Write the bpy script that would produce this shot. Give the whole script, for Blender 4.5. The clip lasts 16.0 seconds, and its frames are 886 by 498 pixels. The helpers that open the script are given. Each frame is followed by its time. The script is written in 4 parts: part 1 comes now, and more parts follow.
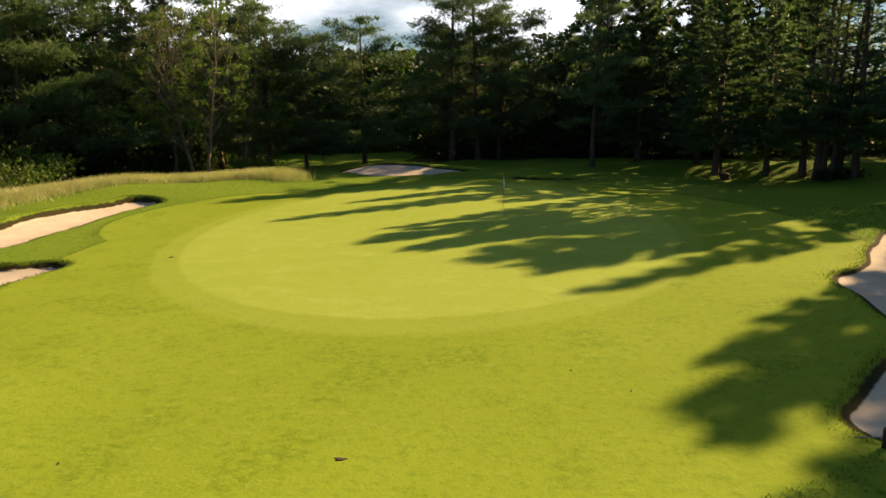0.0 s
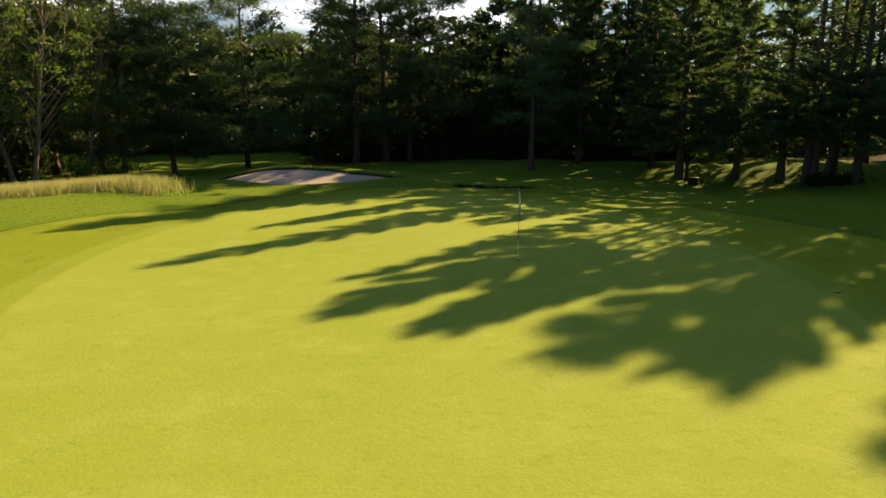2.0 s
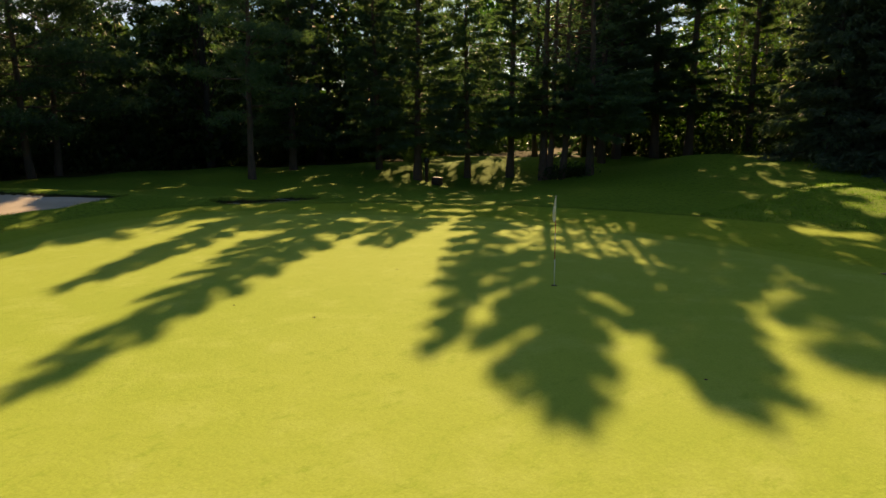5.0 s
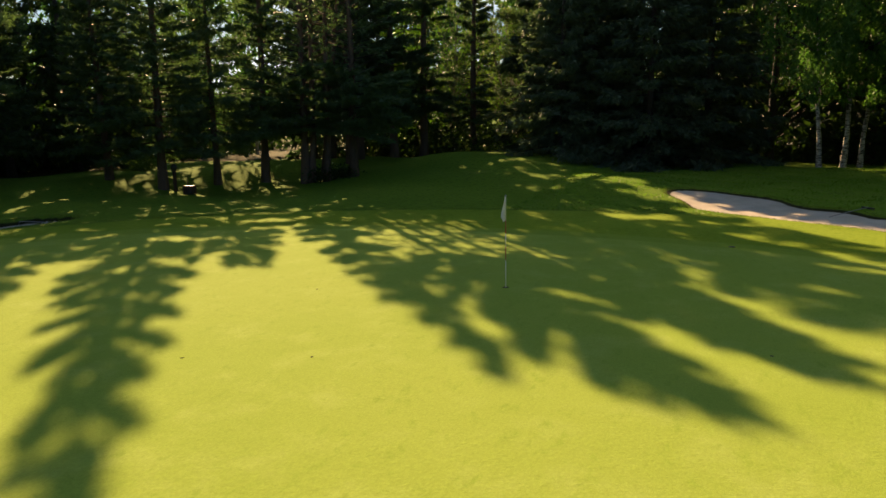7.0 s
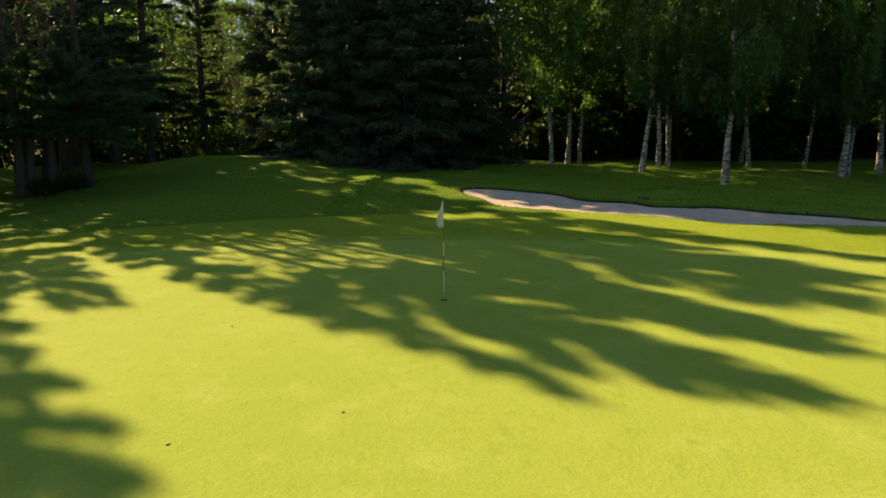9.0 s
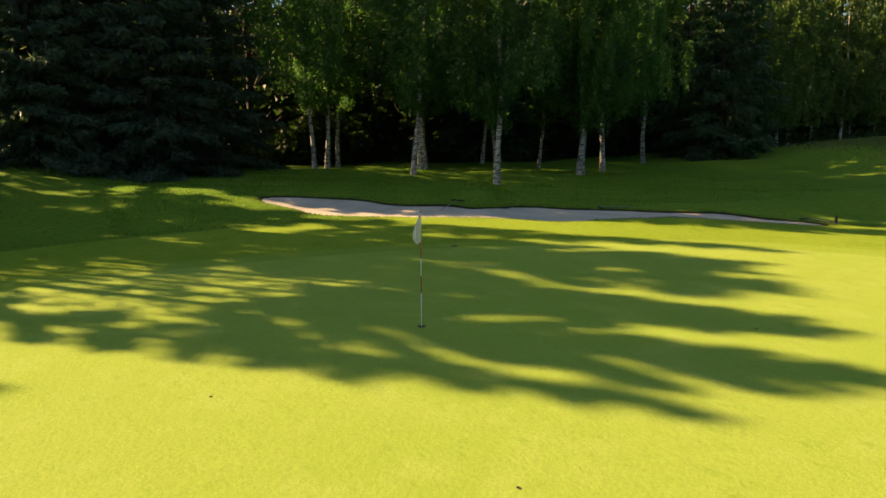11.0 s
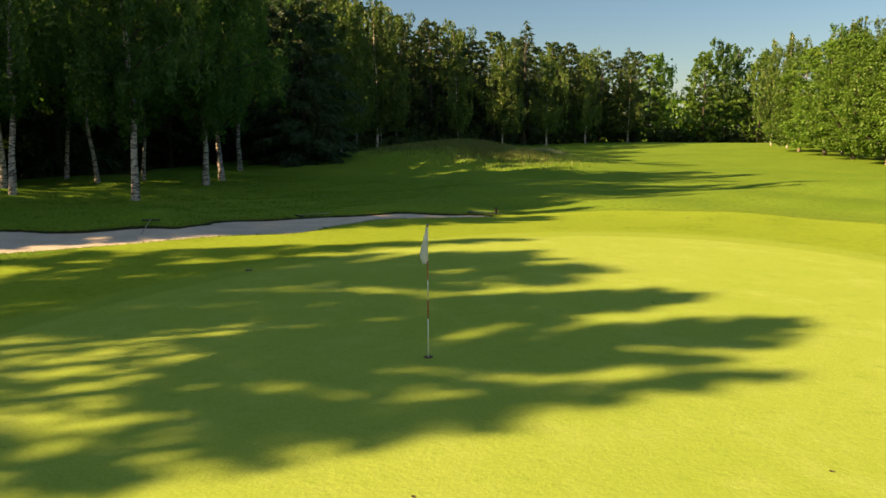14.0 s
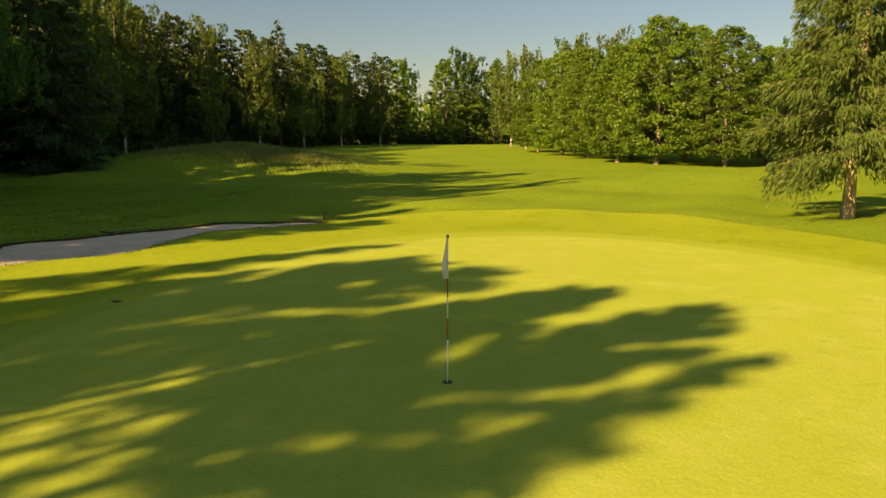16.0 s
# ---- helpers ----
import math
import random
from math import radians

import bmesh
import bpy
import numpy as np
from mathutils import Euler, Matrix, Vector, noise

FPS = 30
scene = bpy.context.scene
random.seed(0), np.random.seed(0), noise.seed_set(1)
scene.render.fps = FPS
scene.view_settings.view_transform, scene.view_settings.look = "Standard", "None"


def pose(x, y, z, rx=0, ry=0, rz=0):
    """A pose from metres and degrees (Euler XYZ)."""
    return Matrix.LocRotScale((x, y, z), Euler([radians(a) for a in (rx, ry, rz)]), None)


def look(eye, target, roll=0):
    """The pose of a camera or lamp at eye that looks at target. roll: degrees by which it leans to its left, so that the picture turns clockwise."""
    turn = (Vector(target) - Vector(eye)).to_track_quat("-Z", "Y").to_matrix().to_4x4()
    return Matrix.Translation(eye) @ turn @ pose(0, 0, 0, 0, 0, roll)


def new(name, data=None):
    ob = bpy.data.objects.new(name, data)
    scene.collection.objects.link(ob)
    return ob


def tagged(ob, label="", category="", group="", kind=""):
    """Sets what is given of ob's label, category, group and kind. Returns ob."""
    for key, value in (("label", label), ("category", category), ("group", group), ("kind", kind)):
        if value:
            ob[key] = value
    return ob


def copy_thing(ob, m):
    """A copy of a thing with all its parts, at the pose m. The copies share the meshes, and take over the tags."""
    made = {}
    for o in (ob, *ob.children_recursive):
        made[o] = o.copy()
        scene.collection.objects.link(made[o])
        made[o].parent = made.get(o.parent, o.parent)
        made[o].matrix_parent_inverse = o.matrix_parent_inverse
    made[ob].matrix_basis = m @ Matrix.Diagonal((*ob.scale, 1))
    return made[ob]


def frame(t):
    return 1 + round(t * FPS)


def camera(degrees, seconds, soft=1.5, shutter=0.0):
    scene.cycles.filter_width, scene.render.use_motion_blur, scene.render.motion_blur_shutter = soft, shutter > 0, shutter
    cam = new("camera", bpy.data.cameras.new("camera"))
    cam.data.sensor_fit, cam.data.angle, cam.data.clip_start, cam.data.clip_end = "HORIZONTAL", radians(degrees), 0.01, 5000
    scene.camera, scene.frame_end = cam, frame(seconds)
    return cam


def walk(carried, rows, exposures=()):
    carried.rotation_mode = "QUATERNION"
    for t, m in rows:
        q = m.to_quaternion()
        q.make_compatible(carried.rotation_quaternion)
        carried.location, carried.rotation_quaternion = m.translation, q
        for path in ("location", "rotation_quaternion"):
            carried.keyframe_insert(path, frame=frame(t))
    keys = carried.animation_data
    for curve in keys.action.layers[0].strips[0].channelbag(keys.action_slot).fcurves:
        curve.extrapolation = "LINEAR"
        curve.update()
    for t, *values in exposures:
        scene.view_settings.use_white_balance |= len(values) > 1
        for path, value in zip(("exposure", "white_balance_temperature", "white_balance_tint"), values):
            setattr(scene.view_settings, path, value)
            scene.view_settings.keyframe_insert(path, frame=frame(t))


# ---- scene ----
cam = camera(63.8, 16.0)
PATH = [
    (0, (-0.28, -32.75, 4.749), (-0.431, -30.789, 4.386), -0.5),
    (0.2, (-0.663, -30.641, 4.762), (-0.765, -28.678, 4.392), -0.3),
    (0.5, (-1.454, -28.203, 4.547), (-1.487, -26.237, 4.181), -0.5),
    (1, (-2.264, -25.774, 4.52), (-2.228, -23.808, 4.151), -0.3),
    (1.5, (-3.361, -23.366, 4.419), (-3.251, -21.403, 4.05), -0.3),
    (2, (-4.769, -20.885, 4.306), (-4.539, -18.932, 3.94), -0.0),
    (2.5, (-6.247, -18.822, 4.198), (-5.872, -16.891, 3.835), -0.0),
    (3, (-7.753, -16.882, 4.062), (-7.21, -14.99, 3.705), -0.0),
    (3.5, (-9.249, -15.223, 3.956), (-8.526, -13.392, 3.602), -0.2),
    (4, (-10.58, -13.662, 3.883), (-9.672, -11.915, 3.532), -0.4),
    (4.5, (-11.782, -12.151, 3.818), (-10.673, -10.523, 3.469), -0.4),
    (5, (-12.815, -10.674, 3.846), (-11.52, -9.191, 3.494), -0.5),
    (7.5, (-15.432, -3.259, 3.79), (-13.538, -2.725, 3.433), -1.0),
    (8, (-15.338, -1.85, 3.753), (-13.396, -1.53, 3.396), -1.0),
    (8.5, (-15.023, -0.454, 3.768), (-13.058, -0.354, 3.409), -1.0),
    (9, (-14.585, 0.915, 3.792), (-12.622, 0.793, 3.429), -0.7),
    (11.5, (-10.085, 6.775, 3.692), (-8.485, 5.627, 3.337), -0.1),
    (12, (-9.011, 7.682, 3.671), (-7.554, 6.358, 3.32), -0.0),
    (12.5, (-7.869, 8.448, 3.663), (-6.572, 6.966, 3.315), -0.1),
    (13, (-6.704, 9.08, 3.64), (-5.584, 7.459, 3.295), -0.1),
    (13.5, (-5.526, 9.612, 3.644), (-4.595, 7.876, 3.301), -0.1),
    (14, (-4.302, 9.988, 3.614), (-3.562, 8.161, 3.275), -0.1),
    (14.5, (-3.143, 10.223, 3.619), (-2.58, 8.334, 3.281), -0.0),
    (15, (-1.99, 10.334, 3.613), (-1.605, 8.401, 3.276), 0.0),
    (15.5, (-0.992, 10.126, 3.584), (-0.779, 8.165, 3.251), -0.0),
    (16, (-0.147, 9.739, 3.575), (-0.104, 7.768, 3.243), 0.0),
]
EXPOSURES = [(0.0, 1.46, 6200, 12), (3.5, 1.50, 6350, 13), (5.0, 1.48, 6350, 13), (9.0, 1.74, 6050, 11), (12.0, 1.94, 6200, 10), (14.5, 1.9, 6250, 10), (15.3, 1.82, 6650, 12), (16.0, 1.76, 7700, 14)]
walk(cam, [(t, look(eye, target, roll)) for t, eye, target, roll in PATH], EXPOSURES)

# ---------------------------------------------------------------- light
SUN_AZ, SUN_EL = 49.0, 25.5
to_sun = Vector((math.sin(radians(SUN_AZ)) * math.cos(radians(SUN_EL)),
                 math.cos(radians(SUN_AZ)) * math.cos(radians(SUN_EL)), math.sin(radians(SUN_EL))))
lamp = bpy.data.lights.new("sun", "SUN")
lamp.energy, lamp.angle, lamp.color = 5.0, radians(0.5), (1.0, 0.640, 0.312)
sun = new("sun", lamp)
sun.matrix_world = look(to_sun * 200, (0, 0, 0))

world = bpy.data.worlds.new("sky")
scene.world = world
world.use_nodes = True
wn, wl = world.node_tree.nodes, world.node_tree.links
wn.clear()
sky = wn.new("ShaderNodeTexSky")
sky.sky_type, sky.sun_disc = "NISHITA", False
sky.sun_elevation, sky.sun_rotation = radians(SUN_EL), radians(SUN_AZ)
sky.air_density, sky.dust_density, sky.ozone_density = 1.2, 0.2, 3.0
geo = wn.new("ShaderNodeTexCoord")
stretch = wn.new("ShaderNodeMapping")
stretch.inputs["Scale"].default_value = (1.6, 1.6, 5.0)
stretch.inputs["Location"].default_value = (3.1, 0.4, 0.2)
clouds = wn.new("ShaderNodeTexNoise")
clouds.inputs["Scale"].default_value, clouds.inputs["Detail"].default_value = 1.5, 7.0
ramp = wn.new("ShaderNodeValToRGB")
ramp.color_ramp.elements[0].position, ramp.color_ramp.elements[1].position = 0.60, 0.73
cloud_mix = wn.new("ShaderNodeMix")
cloud_mix.data_type = "RGBA"
cloud_mix.inputs["B"].default_value = (21.0, 21.0, 20.6, 1)
back = wn.new("ShaderNodeBackground")
back.inputs["Strength"].default_value = 0.025
wout = wn.new("ShaderNodeOutputWorld")
wl.new(geo.outputs["Generated"], stretch.inputs["Vector"])
wl.new(stretch.outputs["Vector"], clouds.inputs["Vector"])
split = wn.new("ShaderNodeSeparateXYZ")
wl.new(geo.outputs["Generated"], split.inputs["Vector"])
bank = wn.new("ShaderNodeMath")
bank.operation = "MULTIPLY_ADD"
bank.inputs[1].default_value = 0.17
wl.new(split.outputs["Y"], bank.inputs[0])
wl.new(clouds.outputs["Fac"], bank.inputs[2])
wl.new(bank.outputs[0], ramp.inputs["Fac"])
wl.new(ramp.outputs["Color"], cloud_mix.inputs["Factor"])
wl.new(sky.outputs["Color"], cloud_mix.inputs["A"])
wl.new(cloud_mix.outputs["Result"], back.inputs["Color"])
wl.new(back.outputs["Background"], wout.inputs["Surface"])


# ---------------------------------------------------------------- materials
def node(tree, kind, **inputs):
    n = tree.nodes.new(kind)
    for key, value in inputs.items():
        n.inputs[key].default_value = value
    return n


def noise_at(tree, scale, detail=4.0, rough=0.55, stretch=None):
    """A noise of the object's own metres."""
    coord = tree.nodes.new("ShaderNodeTexCoord")
    n = node(tree, "ShaderNodeTexNoise", Scale=scale, Detail=detail, Roughness=rough)
    if stretch:
        m = tree.nodes.new("ShaderNodeMapping")
        m.inputs["Scale"].default_value = stretch
        tree.links.new(coord.outputs["Object"], m.inputs["Vector"])
        tree.links.new(m.outputs["Vector"], n.inputs["Vector"])
    else:
        tree.links.new(coord.outputs["Object"], n.inputs["Vector"])
    return n.outputs["Fac"]


def steps(tree, fac, low, high):
    """Runs from 0 at low to 1 at high."""
    r = tree.nodes.new("ShaderNodeMapRange")
    r.interpolation_type = "SMOOTHSTEP"
    r.inputs["From Min"].default_value, r.inputs["From Max"].default_value = low, high
    tree.links.new(fac, r.inputs["Value"])
    return r.outputs["Result"]


def mixed(tree, fac, a, b):
    m = tree.nodes.new("ShaderNodeMix")
    m.data_type = "RGBA"
    for socket, value in (("Factor", fac), ("A", a), ("B", b)):
        if isinstance(value, (tuple, float, int)):
            m.inputs[socket].default_value = value if socket == "Factor" else (*value, 1)
        else:
            tree.links.new(value, m.inputs[socket])
    return m.outputs["Result"]


def bumped(tree, height, strength, distance):
    b = node(tree, "ShaderNodeBump", Strength=strength, Distance=distance)
    tree.links.new(height, b.inputs["Height"])
    return b.outputs["Normal"]


def blank(name):
    m = bpy.data.materials.new(name)
    m.use_nodes = True
    return m, m.node_tree, m.node_tree.nodes["Principled BSDF"]


def plain(name, colour, other, scale, roughness=0.6, metal=0.0, bump=0.3, stretch=None, depth=0.01):
    """Two colours over a noise, with a fine relief."""
    m, t, p = blank(name)
    p.inputs["Roughness"].default_value, p.inputs["Metallic"].default_value = roughness, metal
    big = noise_at(t, scale, 5, 0.6, stretch)
    fine = noise_at(t, scale * 9, 4, 0.6, stretch)
    first = mixed(t, steps(t, big, 0.35, 0.65), colour, other)
    dark = tuple(c * 0.6 for c in colour)
    t.links.new(mixed(t, steps(t, fine, 0.56, 0.78), first, dark), p.inputs["Base Color"])
    t.links.new(bumped(t, fine, bump, depth), p.inputs["Normal"])
    return m


def leaf(name, colour, other, dry, through_light=0.35, roughness=0.55, tint=(1.1, 1.35, 0.6, 1)):
    """Leaves: a shade for each leaf, light passing through."""
    m, t, p = blank(name)
    p.inputs["Roughness"].default_value = roughness
    p.inputs["Specular IOR Level"].default_value = 0.3
    g = t.nodes.new("ShaderNodeNewGeometry")
    info = t.nodes.new("ShaderNodeObjectInfo")
    a = mixed(t, g.outputs["Random Per Island"], colour, other)
    a = mixed(t, steps(t, noise_at(t, 0.7, 3), 0.52, 0.75), a, dry)
    tone = t.nodes.new("ShaderNodeHueSaturation")
    t.links.new(a, tone.inputs["Color"])
    r = t.nodes.new("ShaderNodeMapRange")
    r.inputs["To Min"].default_value, r.inputs["To Max"].default_value = 0.75, 1.25
    t.links.new(info.outputs["Random"], r.inputs["Value"])
    t.links.new(r.outputs["Result"], tone.inputs["Value"])
    t.links.new(tone.outputs["Color"], p.inputs["Base Color"])
    tr = t.nodes.new("ShaderNodeBsdfTranslucent")
    warm = t.nodes.new("ShaderNodeMix")
    warm.data_type, warm.blend_type = "RGBA", "MULTIPLY"
    warm.inputs["Factor"].default_value = 1.0
    warm.inputs["B"].default_value = tint
    t.links.new(tone.outputs["Color"], warm.inputs["A"])
    t.links.new(warm.outputs["Result"], tr.inputs["Color"])
    mix = t.nodes.new("ShaderNodeMixShader")
    mix.inputs["Fac"].default_value = through_light
    t.links.new(p.outputs["BSDF"], mix.inputs[1])
    t.links.new(tr.outputs["BSDF"], mix.inputs[2])
    t.links.new(mix.outputs["Shader"], t.nodes["Material Output"].inputs["Surface"])
    return m


def grass_material():
    """Mown turf, longer rough and sand, each by its own outline on the ground sheet."""
    m, t, p = blank("turf_and_sand")

    def zone(name):
        a = t.nodes.new("ShaderNodeAttribute")
        a.attribute_name = name
        return a.outputs["Fac"]

    def wavy(name, amount, scale):
        s = t.nodes.new("ShaderNodeMath")
        s.operation = "MULTIPLY_ADD"
        t.links.new(noise_at(t, scale, 5, 0.65), s.inputs[0])
        s.inputs[1].default_value = amount
        off = t.nodes.new("ShaderNodeMath")
        off.operation = "ADD"
        t.links.new(zone(name), off.inputs[0])
        off.inputs[1].default_value = -amount / 2
        t.links.new(off.outputs[0], s.inputs[2])
        return s.outputs[0]

    broad, mid, fine, tuft = noise_at(t, 0.13, 4), noise_at(t, 0.9, 5, 0.65), noise_at(t, 14.0, 4, 0.7), noise_at(t, 5.0, 5, 0.7)
    # putting green, pale and even
    green = mixed(t, steps(t, broad, 0.35, 0.65), GREEN_A, GREEN_B)
    green = mixed(t, steps(t, mid, 0.45, 0.8), green, GREEN_C)
    patch = noise_at(t, 2.6, 6, 0.72, (1.0, 1.7, 1.0))
    green = mixed(t, steps(t, patch, 0.52, 0.74), green, GREEN_D)
    # mown surround
    apron = mixed(t, steps(t, broad, 0.35, 0.65), APRON_A, APRON_B)
    apron = mixed(t, steps(t, tuft, 0.46, 0.72), apron, APRON_C)
    apron = mixed(t, steps(t, patch, 0.54, 0.72), apron, APRON_D)
    scuff = t.nodes.new("ShaderNodeMath")
    scuff.operation = "MULTIPLY"
    t.links.new(steps(t, noise_at(t, 0.45, 3), 0.52, 0.64), scuff.inputs[0])
    t.links.new(steps(t, noise_at(t, 5.5, 5, 0.75), 0.42, 0.66), scuff.inputs[1])
    apron = mixed(t, scuff.outputs[0], apron, APRON_E)
    # rough
    rough = mixed(t, steps(t, broad, 0.35, 0.65), ROUGH_A, ROUGH_B)
    rough = mixed(t, steps(t, tuft, 0.48, 0.72), rough, ROUGH_C)
    rough = mixed(t, steps(t, noise_at(t, 0.35, 5, 0.7), 0.60, 0.80), rough, ROUGH_DRY)
    # litter under the trees
    litter = mixed(t, steps(t, mid, 0.4, 0.65), (0.045, 0.055, 0.014), (0.075, 0.065, 0.025))
    ground = mixed(t, steps(t, wavy("apron", 0.4, 1.1), -0.14, 0.14), rough, apron)
    collar = mixed(t, 0.55, green, apron)
    ground = mixed(t, steps(t, wavy("green", 0.40, 1.6), -1.18, -0.74), ground, collar)
    ground = mixed(t, steps(t, wavy("green", 0.30, 1.6), -0.13, 0.11), ground, green)
    ground = mixed(t, steps(t, wavy("litter", 3.0, 0.5), -0.6, 0.8), ground, litter)
    # blade-scale mottling of the turf
    speck = t.nodes.new("ShaderNodeHueSaturation")
    grain = t.nodes.new("ShaderNodeMapRange")
    grain.inputs["From Min"].default_value, grain.inputs["From Max"].default_value = 0.35, 0.65
    grain.inputs["To Min"].default_value, grain.inputs["To Max"].default_value = 0.90, 1.08
    t.links.new(noise_at(t, 22.0, 6, 0.75, (1.0, 1.35, 1.0)), grain.inputs["Value"])
    t.links.new(grain.outputs["Result"], speck.inputs["Value"])
    t.links.new(ground, speck.inputs["Color"])
    ground = speck.outputs["Color"]
    # sand, combed and slightly damp in patches
    sand = mixed(t, steps(t, mid, 0.38, 0.66), (0.43, 0.395, 0.32), (0.50, 0.46, 0.375))
    sand = mixed(t, steps(t, fine, 0.6, 0.75), sand, (0.34, 0.31, 0.245))
    is_sand = steps(t, wavy("sand", 0.14, 2.2), 0.22, 0.28)
    # dark soil-coloured band along the cut lip
    ground = mixed(t, steps(t, wavy("sand", 0.18, 3.0), 0.02, 0.12), ground, (0.030, 0.030, 0.012))
    t.links.new(mixed(t, is_sand, ground, sand), p.inputs["Base Color"])
    p.inputs["Roughness"].default_value = 0.95
    p.inputs["Specular IOR Level"].default_value = 0.04
    h = t.nodes.new("ShaderNodeMath")
    h.operation = "ADD"
    t.links.new(fine, h.inputs[0])
    t.links.new(tuft, h.inputs[1])
    t.links.new(bumped(t, h.outputs[0], 0.25, 0.03), p.inputs["Normal"])
    return m


GREEN_A, GREEN_B, GREEN_C, GREEN_D = (0.272, 0.366, 0.055), (0.252, 0.352, 0.047), (0.304, 0.396, 0.078), (0.222, 0.324, 0.039)
APRON_E = (0.130, 0.205, 0.012)
APRON_A, APRON_B, APRON_C, APRON_D = (0.192, 0.278, 0.020), (0.208, 0.296, 0.024), (0.150, 0.236, 0.016), (0.232, 0.310, 0.037)
ROUGH_A, ROUGH_B, ROUGH_C, ROUGH_DRY = (0.122, 0.208, 0.017), (0.146, 0.232, 0.021), (0.055, 0.112, 0.011), (0.20, 0.256, 0.040)

TURF = grass_material()
PINE_BARK = plain("pine_bark", (0.12, 0.08, 0.055), (0.07, 0.052, 0.04), 2.5, 0.9, bump=0.8, stretch=(1, 1, 0.3), depth=0.04)
DARK_BARK = plain("dark_bark", (0.05, 0.04, 0.03), (0.032, 0.027, 0.022), 3.0, 0.9, bump=0.8, stretch=(1, 1, 0.3), depth=0.04)
GREY_BARK = plain("grey_bark", (0.22, 0.19, 0.14), (0.13, 0.11, 0.08), 3.0, 0.9, bump=0.6, stretch=(1, 1, 0.3), depth=0.03)

# bark lightened to stand for sunlight on the old spruce trunk
SUNLIT_BARK = plain("pale_bark", (0.40, 0.33, 0.23), (0.28, 0.23, 0.16), 3.0, 0.9, bump=0.6, stretch=(1, 1, 0.3), depth=0.03)


def birch_bark():
    m, t, p = blank("birch_bark")
    base = mixed(t, steps(t, noise_at(t, 1.2, 4), 0.4, 0.65), (0.44, 0.41, 0.36), (0.28, 0.26, 0.21))
    marks = noise_at(t, 2.2, 6, 0.75, (1.4, 1.4, 4.5))
    base = mixed(t, steps(t, marks, 0.47, 0.56), base, (0.035, 0.03, 0.026))
    t.links.new(base, p.inputs["Base Color"])
    t.links.new(bumped(t, marks, 0.5, 0.02), p.inputs["Normal"])
    p.inputs["Roughness"].default_value = 0.7
    return m


BIRCH_BARK = birch_bark()
PINE_LEAF = leaf("pine_needles", (0.064, 0.106, 0.056), (0.104, 0.156, 0.076), (0.120, 0.150, 0.074), 0.42)
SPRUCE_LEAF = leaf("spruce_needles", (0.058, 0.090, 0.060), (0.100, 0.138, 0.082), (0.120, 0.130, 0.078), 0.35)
# darker needle copy with the wood's shade in its colour, also for hemlocks
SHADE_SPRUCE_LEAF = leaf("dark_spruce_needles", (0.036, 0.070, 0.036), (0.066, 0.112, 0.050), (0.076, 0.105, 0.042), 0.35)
# warm needle copy with low sunlight put into its colour
SUNLIT_SPRUCE_LEAF = leaf("sunlit_spruce_needles", (0.066, 0.128, 0.024), (0.108, 0.182, 0.036), (0.125, 0.165, 0.04), 0.25)
BIRCH_LEAF = leaf("birch_leaves", (0.050, 0.116, 0.026), (0.088, 0.170, 0.036), (0.105, 0.170, 0.040), 0.5)
TOP_LEAF = leaf("tall_birch_leaves", (0.060, 0.108, 0.018), (0.100, 0.155, 0.026), (0.125, 0.155, 0.032), 0.35)
BROAD_LEAF = leaf("broad_leaves", (0.054, 0.114, 0.009), (0.088, 0.168, 0.013), (0.106, 0.168, 0.018), 0.28)
YOUNG_LEAF = leaf("pale_leaves", (0.085, 0.145, 0.024), (0.13, 0.195, 0.034), (0.15, 0.175, 0.042), 0.4)
# leaf colour darkened to stand for the shade inside the woods
SHADE_DARK_LEAF = leaf("shade_leaves", (0.022, 0.042, 0.010), (0.042, 0.072, 0.015), (0.050, 0.070, 0.017), 0.35)
HAY = leaf("dry_grass", (0.33, 0.33, 0.17), (0.46, 0.45, 0.27), (0.24, 0.28, 0.10), 0.35)
FAR_HAY = leaf("half_dry_grass", (0.08, 0.12, 0.025), (0.13, 0.14, 0.042), (0.075, 0.115, 0.02), 0.25)
TUFT = leaf("rough_grass", (0.10, 0.19, 0.015), (0.15, 0.25, 0.02), (0.17, 0.25, 0.03), 0.5)
BLADE = leaf("grass_blades", (0.12, 0.18, 0.016), (0.18, 0.23, 0.02), (0.24, 0.24, 0.04), 0.35)
WHITE_PAINT = plain("white_paint", (0.80, 0.78, 0.72), (0.72, 0.70, 0.64), 6, 0.4, bump=0.05)
RED_PAINT = plain("red_paint", (0.42, 0.045, 0.02), (0.34, 0.04, 0.02), 6, 0.4, bump=0.05)
FLAG_CLOTH = leaf("white_cloth", (0.84, 0.84, 0.84), (0.82, 0.82, 0.82), (0.80, 0.80, 0.80), 0.4, 0.8, (1, 1, 1, 1))
BLACK_PLASTIC = plain("black_plastic", (0.02, 0.02, 0.02), (0.035, 0.035, 0.03), 5, 0.5, bump=0.1)
DARK_WOOD = plain("dark_wood", (0.06, 0.035, 0.02), (0.035, 0.022, 0.015), 4, 0.75, bump=0.4, stretch=(1, 1, 0.2))
GREY_METAL = plain("grey_metal", (0.30, 0.30, 0.29), (0.22, 0.22, 0.21), 5, 0.45, 0.7, bump=0.1)
SOIL = plain("bare_soil", (0.045, 0.03, 0.018), (0.07, 0.05, 0.03), 8, 0.95, bump=0.6)


